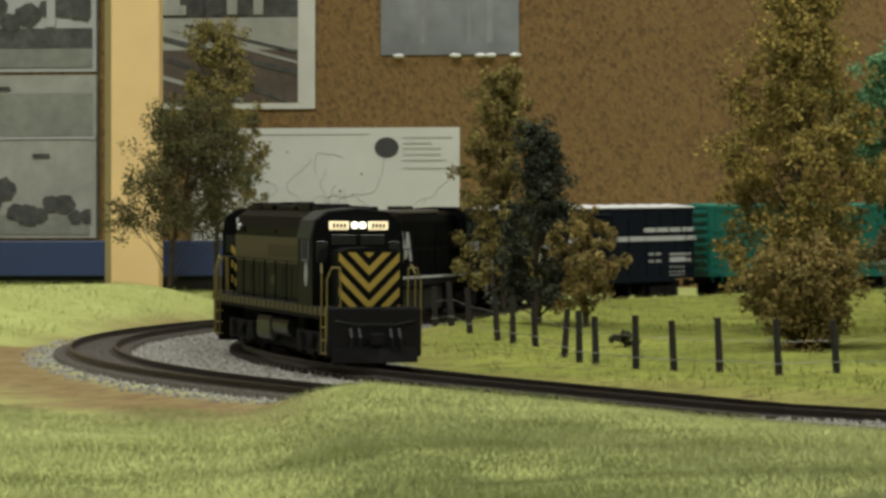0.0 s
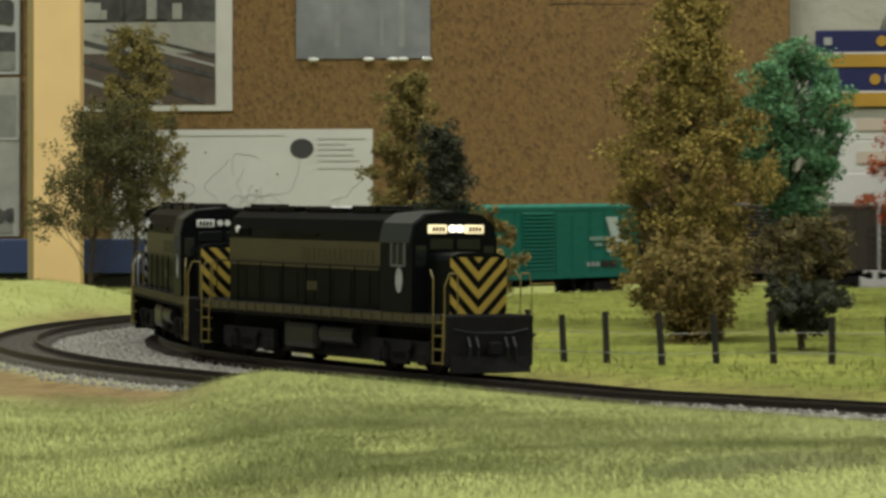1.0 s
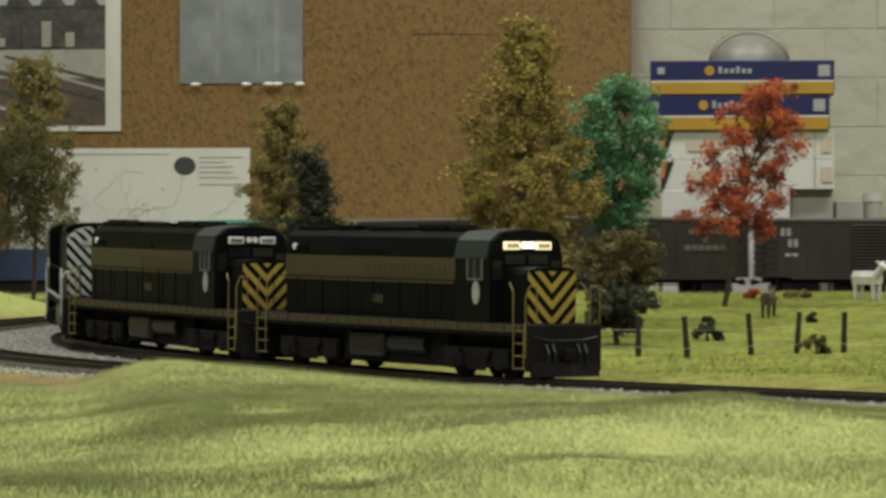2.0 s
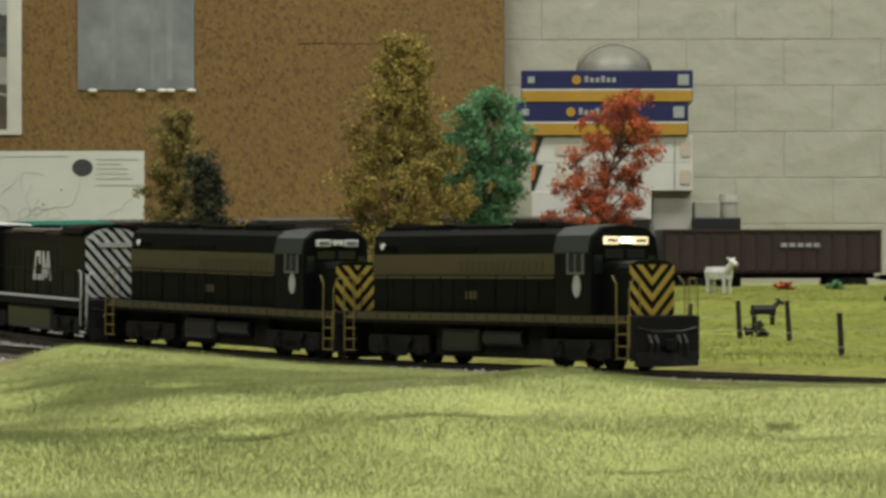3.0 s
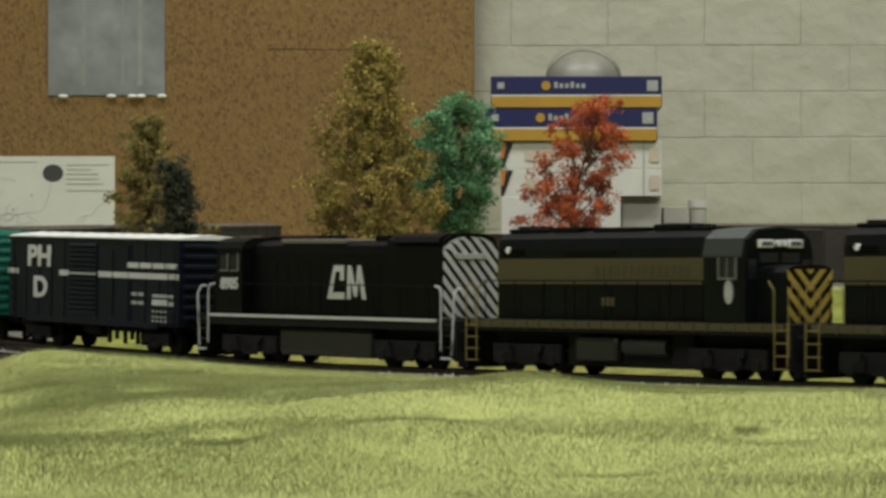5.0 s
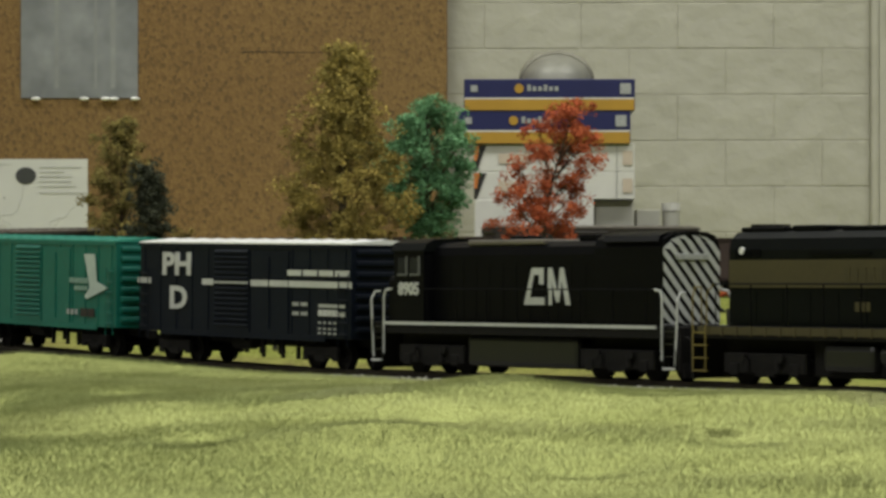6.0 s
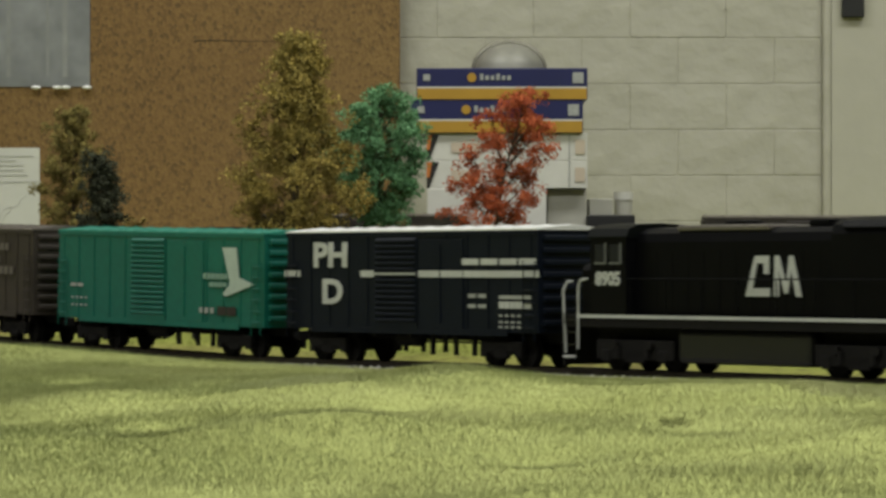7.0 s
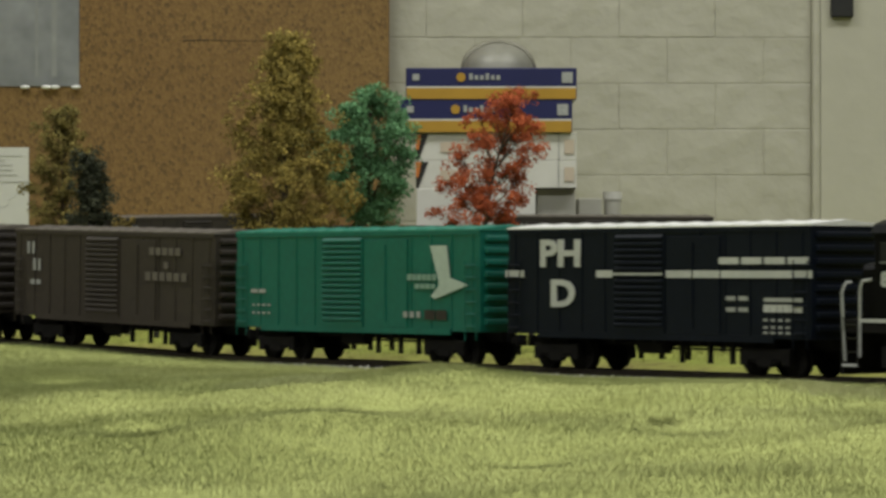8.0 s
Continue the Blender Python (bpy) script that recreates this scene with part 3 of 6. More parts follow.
blades("field_grass", 150000, (-0.75, 0.75, 1.25, 2.62), 0.0024, 0.0005, FIELD, "short bright green grass in the field", 12,
       lambda x, y, a, n: (n < -0.05 - 0.012 * np.sin(60 * x) * np.sin(47 * y)) & (rolling(x * 2.1 + 3, y * 2.1) < 0.62))
blades("bank_grass", 60000, (-0.95, -0.2, 1.3, 2.6), 0.003, 0.0005, BANK, "green grass on the bank beside the curve", 13,
       lambda x, y, a, n: (n > 0.115) & (a < -0.05) & ((y > 1.80) | (n > 0.18)))

# the dark tufts put the shadow of small hollows into the blade colour
HOLLOW_SHADE = [(0.24, 0.26, 0.08), (0.34, 0.36, 0.125), (0.42, 0.44, 0.16)]
PALE = [(0.46, 0.48, 0.19), (0.54, 0.55, 0.25), (0.60, 0.60, 0.30)]
for k, (tx, ty, tr, shade, what) in enumerate(((-0.0746, 0.812, 0.0045, HOLLOW_SHADE, "darker"), (-0.121, 1.040, 0.0050, HOLLOW_SHADE, "darker"), (-0.012, 0.985, 0.022, PALE, "paler"), (0.055, 0.820, 0.0045, HOLLOW_SHADE, "darker"),
                                               (-0.180, 0.900, 0.0045, HOLLOW_SHADE, "darker"), (-0.045, 0.930, 0.020, PALE, "paler"), (0.110, 0.900, 0.020, PALE, "paler"), (-0.150, 0.800, 0.0040, HOLLOW_SHADE, "darker"))):
    blades("grass_tuft", int(26 * (tr * 1000) ** 2) + 300, (tx - tr * 1.6, tx + tr * 1.6, ty - tr * 1.6, ty + tr * 1.6), 0.0022, 0.0003, shade, what + " tuft of long grass tinted for hollows and ridges of the verge", 40 + k,
           lambda x, y, a, n: (x - tx) ** 2 + ((y - ty) / 1.6) ** 2 < (tr * (0.75 + 0.3 * np.sin(900 * x + 700 * y))) ** 2)

# ---- the train ----
def wheelset_mesh():
    bm = bmesh.new()
    for s in (-1, 1):
        rod(bm, (0, s * 0.0070, 0), (0, s * 0.0092, 0), 0.0054, 18)
        rod(bm, (0, s * 0.0066, 0), (0, s * 0.0072, 0), 0.0061, 18)
        for k in range(3):
            ang = k * 2.094
            box(bm, math.cos(ang) * 0.0026 - 0.0006, math.cos(ang) * 0.0026 + 0.0006, s * 0.0093 - 0.0004, s * 0.0093 + 0.0004, math.sin(ang) * 0.0026 - 0.0006, math.sin(ang) * 0.0026 + 0.0006)
    rod(bm, (0, -0.0125, 0), (0, 0.0125, 0), 0.0012, 8)
    return finish("wheelset", bm, M["under"])


WHEELS = wheelset_mesh()
ROLLING = []


def truck(parent, x, base, heavy):
    bm = bmesh.new()
    for s in (-1, 1):
        y0, y1 = (0.0118, 0.0142)
        ya, yb = (y0, y1) if s > 0 else (-y1, -y0)
        if heavy:
            box(bm, -base / 2 - 0.006, base / 2 + 0.006, ya, yb, 0.0040, 0.0112, 0.0006)
            box(bm, -0.0055, 0.0055, ya, yb + 0.0006 * s, 0.0030, 0.0078, 0.0005)
            for e in (-1, 1):
                box(bm, e * base / 2 - 0.0026, e * base / 2 + 0.0026, ya - 0.0004, yb + 0.0004, 0.0032, 0.0078, 0.0006)
                rod(bm, (e * base / 2 - 0.006 * e, (ya + yb) / 2, 0.0095), (e * base / 2 - 0.006 * e, (ya + yb) / 2 + s * 0.003, 0.0095), 0.0016, 10)
                rod(bm, (e * 0.0085, s * 0.0146, 0.0052), (e * 0.0085, s * 0.0146, 0.0092), 0.0013, 8)
        else:
            box(bm, -base / 2 - 0.002, base / 2 + 0.002, ya, yb, 0.0054, 0.0094, 0.0005)
            box(bm, -0.0034, 0.0034, ya, yb, 0.0030, 0.0080, 0.0005)
            for e in (-1, 1):
                box(bm, e * base / 2 - 0.002, e * base / 2 + 0.002, ya, yb + 0.0005 * s, 0.0036, 0.0076, 0.0005)
                rod(bm, (0, s * 0.013, 0.0036), (e * (base / 2 - 0.001), s * 0.013, 0.0062), 0.0009, 6)
    box(bm, -0.004, 0.004, -0.0118, 0.0118, 0.0062, 0.0105)
    t = part("bogie_frame", bm, M["under"], parent, "dark cast bogie side frame")
    t.location = (x, 0, 0)
    for e in (-1, 1):
        w = new("wheelset", WHEELS)
        w.parent = t
        w.location = (e * base / 2, 0, 0.0054)
        ROLLING.append(w)
    return t


def coupler(parent, x, s):
    bm = bmesh.new()
    box(bm, min(x, x + s * 0.004), max(x, x + s * 0.004), -0.0012, 0.0012, 0.0080, 0.0102)
    box(bm, min(x + s * 0.0035, x + s * 0.0058), max(x + s * 0.0035, x + s * 0.0058), -0.0022, 0.0022, 0.0072, 0.0110, 0.0004)
    return part("coupler", bm, M["under"], parent, "small dark knuckle coupler")


def arched(half, z0, zs, top, n=6):
    """A cross-section with upright sides and a rounded roof."""
    pts = [(-half, z0), (half, z0), (half, zs)]
    for i in range(1, n):
        u = i / n * math.pi
        pts.append((half * math.copysign(abs(math.cos(u)) ** 0.62, math.cos(u)), zs + (top - zs) * math.sin(u) ** 0.8))
    pts.append((-half, zs))
    return pts


def bars(name, parent, material, face, x, z, y, w, h, n=1, gap=0.25):
    """Unreadable print: a row of plain bars."""
    bm = bmesh.new()
    step = w / n
    for i in range(n):
        c = x - w / 2 + step * (i + 0.5)
        box(bm, c - step * (1 - gap) / 2, c + step * (1 - gap) / 2, min(y, y + face * 0.00015), max(y, y + face * 0.00015), z - h / 2, z + h / 2)
    ob = part(name, bm, material, parent)
    if face > 0:
        ob.matrix_basis = Matrix.Identity(4)
    return ob


def chevrons(parent, x, s, half, z0, z1):
    """V-shaped stripes across the nose, clipped to its face."""
    def clip(poly, axis, lim, sign):
        out = []
        for i, p in enumerate(poly):
            q = poly[(i + 1) % len(poly)]
            pi, qi = sign * (lim - p[axis]) >= 0, sign * (lim - q[axis]) >= 0
            if pi:
                out.append(p)
            if pi != qi:
                t = (lim - p[axis]) / (q[axis] - p[axis])
                out.append((p[0] + t * (q[0] - p[0]), p[1] + t * (q[1] - p[1])))
        return out
    bm = bmesh.new()
    pitch, wide = 0.0056, 0.0027
    for k in range(-3, 6):
        b = z0 - 0.001 + k * pitch
        for side in (-1, 1):
            poly = [(0, b), (side * half, b + half * 0.95), (side * half, b + half * 0.95 + wide), (0, b + wide)]
            for axis, lim, sign in ((1, z1, 1), (1, z0, -1)):
                poly = clip(poly, axis, lim, sign)
                if len(poly) < 3:
                    break
            if len(poly) >= 3:
                prism_pts = [(y, z) for y, z in poly]
                prism(bm, prism_pts, min(x, x + s * 0.00025), max(x, x + s * 0.00025))
    return part("chevron_stripes", bm, M["yellow"], parent, "yellow chevron stripes")


def railing(name, pts, r, material, parent, label=""):
    bm = bmesh.new()
    for a, b in zip(pts, pts[1:]):
        rod(bm, a, b, r, 6)
    return part(name, bm, material, parent, label)


def steps(parent, x, y, material, s):
    """A corner step ladder below the platform."""
    bm = bmesh.new()
    for dx in (-0.0035, 0.0035):
        rod(bm, (x + dx, y, 0.004), (x + dx, y, 0.0195), 0.00027, 6)
    for k in range(4):
        z = 0.0042 + k * 0.0042
        box(bm, x - 0.0035, x + 0.0035, y - 0.0016 * (s > 0), y + 0.0016 * (s < 0), z, z + 0.0004)
    return part("step_ladder", bm, material, parent, "yellow-edged step ladder" if material == M["rail_yellow"] else "black step ladder")


def pilot_gear(h, e, half):
    """Lift bar, hoses and a small plough below the end platform."""
    railing("lift_bar", [(e * 0.1006, -half, 0.0150), (e * 0.1012, -half * 0.5, 0.0138), (e * 0.1012, half * 0.5, 0.0138), (e * 0.1006, half, 0.0150)], 0.00025, M["tank"], h, "thin dark lift bar")
    for y in (-0.0085, -0.0055, 0.0055, 0.0085):
        railing("air_hose", [(e * 0.1002, y, 0.0125), (e * 0.1022, y, 0.0095), (e * 0.1018, y * 1.04, 0.0055)], 0.0005, M["tank"], h, "black air hose")
    bm = bmesh.new()
    a = [bm.verts.new((e * x, y, z)) for x, y, z in ((0.1002, -0.0150, 0.0066), (0.1030, 0, 0.0066), (0.1002, 0.0150, 0.0066), (0.1012, 0.0150, 0.0016), (0.1050, 0, 0.0016), (0.1012, -0.0150, 0.0016))]
    b = [bm.verts.new((e * 0.0996, v.co.y, v.co.z)) for v in a]
    for i in range(6):
        bm.faces.new((a[i], a[(i + 1) % 6], b[(i + 1) % 6], b[i]))
    bm.faces.new((a[0], a[1], a[4], a[5]))
    bm.faces.new((a[1], a[2], a[3], a[4]))
    bm.faces.new(b[::-1])
    part("plough", bm, M["under"], h, "small black plough blade")


def road_switcher(lit):
    h = holder("locomotive", "dark green and gold model diesel with chevron nose, " + ("headlights lit" if lit else "headlights off"), "locomotive", "train")
    g, k = M["loco_green"], M["under"]
    bm = bmesh.new()
    box(bm, -0.0985, 0.0985, -0.0162, 0.0162, 0.0150, 0.0192, 0.0004)
    box(bm, -0.09, 0.09, -0.007, 0.007, 0.009, 0.015)
    part("platform", bm, k, h, "black frame and walkway")
    for s in (-1, 1):
        bm = bmesh.new()
        box(bm, -0.0955, 0.0955, min(s * 0.0162, s * 0.0166), max(s * 0.0162, s * 0.0166), 0.0164, 0.0190)
        for i in range(24):
            x = -0.09 + i * 0.0079
            box(bm, x, x + 0.0008, min(s * 0.0166, s * 0.0169), max(s * 0.0166, s * 0.0169), 0.0160, 0.0192)
        part("sill_stripe", bm, M["gold"], h, "dull gold stripe along the sill")
    # long hood
    bm = bmesh.new()
    prism(bm, arched(0.0116, 0.0192, 0.0440, 0.0506), -0.0835, 0.0505)
    hood = part("long_hood", bm, g, h, "dark green long hood with door panels")
    for i in range(9):
        for s in (-1, 1):
            bm = bmesh.new()
            x = -0.0815 + i * 0.0146
            box(bm, x, x + 0.0128, min(s * 0.0116, s * 0.01178), max(s * 0.0116, s * 0.01178), 0.0205, 0.0305)
            part("hood_door", bm, g, hood)
    for s in (-1, 1):
        bm = bmesh.new()
        box(bm, -0.0832, 0.0475, min(s * 0.0116, s * 0.0121), max(s * 0.0116, s * 0.0121), 0.0318, 0.0408)
        band = part("gold_band", bm, M["gold"], hood, "dull gold band on the hood side")
        bars("band_lettering", band, M["band_print"], s, 0.008 * -s, 0.0362, s * 0.0121, 0.060, 0.0042, 14, 0.35)
        bm = bmesh.new()
        for i in range(7):
            box(bm, -0.0800 + i * 0.0021, -0.0790 + i * 0.0021, min(s * 0.0112, s * 0.0122), max(s * 0.0112, s * 0.0122), 0.0418, 0.0442)
        part("louvres", bm, M["black"], hood)
        bm = bmesh.new()
        box(bm, -0.04, -0.008, min(s * 0.0112, s * 0.0122), max(s * 0.0112, s * 0.0122), 0.0422, 0.0430)
        part("grab_rail", bm, M["black"], hood)
        bm = bmesh.new()
        rod(bm, (-0.0760, s * 0.0105, 0.0438), (-0.0760, s * 0.0126, 0.0438), 0.0012, 10)
        part("marker_lamp", bm, M["board"], hood, "small pale marker lamp")
        bars("road_number", h, M["gold"], s, -0.012, 0.0258, s * 0.0119, 0.0085, 0.0030, 3)
    for x, w, hh in ((-0.07, 0.012, 0.0012), (-0.045, 0.009, 0.0016), (-0.012, 0.016, 0.0012), (0.02, 0.01, 0.0020), (0.038, 0.006, 0.001)):
        bm = bmesh.new()
        box(bm, x - w, x + w, -0.0075, 0.0075, 0.0500, 0.0504 + hh, 0.0006)
        part("roof_hatch", bm, M["black"], hood, "black roof hatch")
    bm = bmesh.new()
    rod(bm, (-0.074, 0, 0.0505), (-0.074, 0, 0.0525), 0.0072, 20)
    part("radiator_fan", bm, k, hood, "round radiator fan on the roof")
    # cab
    bm = bmesh.new()
    prism(bm, arched(0.0163, 0.0192, 0.0415, 0.0507), 0.0505, 0.0742)
    cab = part("cab", bm, g, h, "dark green cab with rounded roof")
    bm = bmesh.new()
    out = arched(0.0166, 0.0408, 0.0417, 0.0511)
    prism(bm, out, 0.0503, 0.0725)
    part("cab_roof", bm, M["loco_roof"], cab, "grey-green sheet cab roof")
    for s in (-1, 1):
        bm = bmesh.new()
        box(bm, 0.0600, 0.0690, min(s * 0.0163, s * 0.0167), max(s * 0.0163, s * 0.0167), 0.0342, 0.0404, 0.0001)
        win = part("side_window", bm, M["glass"], cab)
        bm = bmesh.new()
        for x0, x1, z0, z1 in ((0.0592, 0.0600, 0.0334, 0.0408), (0.0690, 0.0698, 0.0334, 0.0408), (0.0592, 0.0698, 0.0334, 0.0341), (0.0642, 0.0647, 0.034, 0.0406)):
            box(bm, x0, x1, min(s * 0.0163, s * 0.0169), max(s * 0.0163, s * 0.0169), z0, z1)
        part("window_frame", bm, M["frame_dim"], win, "dull grey window frame")
        bm = bmesh.new()
        bmesh.ops.create_cone(bm, cap_ends=True, segments=20, radius1=0.0032, radius2=0.0032, depth=0.0004, matrix=pose(0.0652, s * 0.0165, 0.0293, 90) @ Matrix.Diagonal((0.75, 1.25, 1, 1)))
        part("oval_emblem", bm, M["grey_print"], cab, "white oval emblem")
    for s in (-1, 1):
        bm = bmesh.new()
        box(bm, 0.0740, 0.0745, min(s * 0.0110, s * 0.0150), max(s * 0.0110, s * 0.0150), 0.0335, 0.0402, 0.0001)
        part("front_window", bm, M["glass"], cab)
        bm = bmesh.new()
        box(bm, 0.0740, 0.0745, min(s * 0.0008, s * 0.0095), max(s * 0.0008, s * 0.0095), 0.0390, 0.0424, 0.0001)
        part("front_window", bm, M["glass"], cab)
        bm = bmesh.new()
        box(bm, 0.0735, 0.0756, min(s * 0.0036, s * 0.0104), max(s * 0.0036, s * 0.0104), 0.0440, 0.0467, 0.0003)
        nb = part("number_board", bm, M["lit"] if lit else M["board"], cab, "glowing number board" if lit else "white number board")
        bm = bmesh.new()
        for i in range(4):
            y = s * 0.0070 + (i - 1.5) * 0.0013
            box(bm, 0.0755, 0.0758, y - 0.0004, y + 0.0004, 0.0446, 0.0461)
        part("number_print", bm, M["black"], nb)
    bm = bmesh.new()
    for y in (-0.0014, 0.0014):
        rod(bm, (0.0738, y, 0.0455), (0.0759, y, 0.0455), 0.0011, 12)
    part("headlight", bm, M["lamp_lit"] if lit else M["board"], cab, "twin headlight shining white" if lit else "twin headlight, unlit")
    # short hood with chevrons
    bm = bmesh.new()
    prism(bm, arched(0.0108, 0.0192, 0.0358, 0.0384), 0.0740, 0.0912)
    nose = part("short_hood", bm, g, h, "low dark green nose")
    chevrons(nose, 0.0912, 1, 0.0107, 0.0193, 0.0368)
    # end beams, rails, steps
    for e in (-1, 1):
        bm = bmesh.new()
        box(bm, min(e * 0.0985, e * 0.1000), max(e * 0.0985, e * 0.1000), -0.0164, 0.0164, 0.0035, 0.0190, 0.0003)
        part("pilot", bm, k, h, "black pilot plate")
        pilot_gear(h, e, 0.0140)
        coupler(h, e * 0.0985, e)
        for s in (-1, 1):
            steps(h, e * 0.0945, s * 0.0168, M["rail_yellow"], s)
            railing("handrail", [(e * 0.0905, s * 0.0166, 0.0195), (e * 0.0905, s * 0.0166, 0.0300), (e * 0.0870, s * 0.0160, 0.0330)], 0.00026, M["rail_yellow"], h, "yellow corner handrail")
            railing("handrail", [(e * 0.0985, s * 0.0164, 0.0080), (e * 0.0985, s * 0.0166, 0.0280), (e * 0.0990, s * 0.0150, 0.0320), (e * 0.0990, s * 0.0120, 0.0320), (e * 0.0990, s * 0.0118, 0.0195)], 0.00026, M["rail_yellow"], h, "yellow corner handrail")
    for s in (-1, 1):
        pts = [(-0.0870, s * 0.0160, 0.0330), (0.050, s * 0.0160, 0.0330)]
        bm = bmesh.new()
        rod(bm, pts[0], pts[1], 0.00026, 6)
        for i in range(8):
            x = -0.086 + i * 0.0194
            rod(bm, (x, s * 0.0160, 0.0192), (x, s * 0.0160, 0.0331), 0.00026, 6)
        part("side_handrail", bm, M["black"], h, "thin black walkway handrail")
    # tank and running gear
    bm = bmesh.new()
    box(bm, -0.030, -0.003, -0.0148, 0.0148, 0.0048, 0.0140, 0.0022)
    part("fuel_tank", bm, M["tank"], h, "black fuel tank")
    bm = bmesh.new()
    box(bm, -0.0385, 0.0385, -0.0110, 0.0110, 0.0030, 0.0150, 0.0010)
    part("underframe_box", bm, k, h, "black equipment box under the frame")
    bm = bmesh.new()
    rod(bm, (0.000, -0.0115, 0.0105), (0.026, -0.0115, 0.0105), 0.0034, 14)
    rod(bm, (0.000, 0.0115, 0.0105), (0.026, 0.0115, 0.0105), 0.0034, 14)
    part("air_reservoir", bm, M["tank"], h, "black air tanks")
    for x in (-0.0615, 0.0615):
        truck(h, x, 0.0325, True)
    return h


def black_unit():
    """A black diesel that runs cab last, its striped hood towards the leaders."""
    h = holder("locomotive", "black model diesel locomotive with white stripes, lettering and handrails", "locomotive", "train")
    k = M["black"]
    bm = bmesh.new()
    box(bm, -0.0985, 0.0985, -0.0160, 0.0160, 0.0145, 0.0188, 0.0004)
    box(bm, -0.09, 0.09, -0.007, 0.007, 0.009, 0.015)
    part("platform", bm, M["under"], h, "black frame and walkway")
    for s in (-1, 1):
        bm = bmesh.new()
        box(bm, -0.0900, 0.0860, min(s * 0.0160, s * 0.0166), max(s * 0.0160, s * 0.0166), 0.0178, 0.0189)
        part("sill_stripe", bm, M["white"], h, "white line along the sill")
    bm = bmesh.new()
    prism(bm, arched(0.0114, 0.0188, 0.0432, 0.0482), -0.0620, 0.0460)
    prism(bm, arched(0.0138, 0.0188, 0.0452, 0.0505), 0.0460, 0.0870)
    hood = part("long_hood", bm, k, h, "black long hood with rounded roof")
    for i in range(12):
        for s in (-1, 1):
            bm = bmesh.new()
            x = -0.058 + i * 0.0088
            box(bm, x, x + 0.0078, min(s * 0.0114, s * 0.01152), max(s * 0.0114, s * 0.01152), 0.0200, 0.0400)
            part("hood_door", bm, k, hood)
    bm = bmesh.new()
    prism(bm, arched(0.0145, 0.0470, 0.0474, 0.0509), 0.0520, 0.0850)
    part("radiator_roof", bm, k, hood)
    bm = bmesh.new()
    box(bm, -0.040, 0.010, -0.0105, 0.0105, 0.0468, 0.0487, 0.0006)
    part("roof_panel", bm, M["roof_grey"], hood, "dusty grey roof panel")
    for x in (-0.015, 0.03):
        bm = bmesh.new()
        box(bm, x - 0.005, x + 0.005, -0.005, 0.005, 0.0478, 0.0502, 0.0006)
        part("roof_hatch", bm, k, hood)
    # diagonal stripes on the hood end, sloping down to the right as seen from outside
    bm = bmesh.new()
    for i in range(-7, 9):
        b = i * 0.0052
        poly = []
        z_lo, z_hi, half = 0.0192, 0.0498, 0.0136
        def cut(z):
            return max(z_lo, min(z_hi, z))
        za, zb = 0.034 + b + 0.014, 0.034 + b - 0.014
        n = 8
        for j in range(n):
            y0, y1 = -half + 2 * half * j / n, -half + 2 * half * (j + 1) / n
            s0, s1 = za + (zb - za) * j / n, za + (zb - za) * (j + 1) / n
            cap = lambda y: 0.0440 + 0.0055 * math.sqrt(max(0, 1 - (y / 0.0139) ** 2))
            q = [(y0, min(cap(y0), cut(s0))), (y1, min(cap(y1), cut(s1))), (y1, min(cap(y1), cut(s1 + 0.0028))), (y0, min(cap(y0), cut(s0 + 0.0028)))]
            if abs(q[0][1] - q[3][1]) + abs(q[1][1] - q[2][1]) > 1e-5:
                if abs(q[0][1] - q[3][1]) < 1e-6:
                    q = q[:3]
                elif abs(q[1][1] - q[2][1]) < 1e-6:
                    q = [q[0], q[1], q[3]]
                prism(bm, q, 0.0871, 0.0874)
    part("end_stripes", bm, M["white"], hood, "white diagonal warning stripes")
    bm = bmesh.new()
    box(bm, 0.0870, 0.0884, -0.0075, 0.0075, 0.0410, 0.0432, 0.0003)
    part("number_board", bm, M["grey_print"], hood, "grey number board and lamps")
    # cab and short nose at the tail
    bm = bmesh.new()
    prism(bm, arched(0.0163, 0.0188, 0.0452, 0.0492), -0.0830, -0.0622)
    cab = part("cab", bm, k, h, "black cab")
    bm = bmesh.new()
    prism(bm, arched(0.0167, 0.0446, 0.0452, 0.0497), -0.0845, -0.0615)
    part("cab_roof", bm, M["loco_green"], cab)
    for s in (-1, 1):
        for x0, x1 in ((-0.0800, -0.0742), (-0.0715, -0.0655)):
            bm = bmesh.new()
            box(bm, x0, x1, min(s * 0.0163, s * 0.0167), max(s * 0.0163, s * 0.0167), 0.0365, 0.0425, 0.0001)
            win = part("side_window", bm, M["glass"], cab)
            bm = bmesh.new()
            box(bm, x1, x1 + 0.0008, min(s * 0.0163, s * 0.0169), max(s * 0.0163, s * 0.0169), 0.036, 0.043)
            box(bm, x0, x1, min(s * 0.0163, s * 0.0169), max(s * 0.0163, s * 0.0169), 0.0358, 0.0365)
            part("window_frame", bm, M["frame_dim"], win, "dull grey window frame")
        lettering("road_number", "8905", 0.0066, on_side(-0.0725, 0.0308, s * 0.0165, s), M["white"], cab)
    bm = bmesh.new()
    prism(bm, arched(0.0105, 0.0188, 0.0340, 0.0365), -0.0950, -0.0830)
    part("short_hood", bm, k, h, "low black nose")
    # the railway's mark on the hood side: slanted white strokes
    z0, z1 = 0.0255, 0.0385
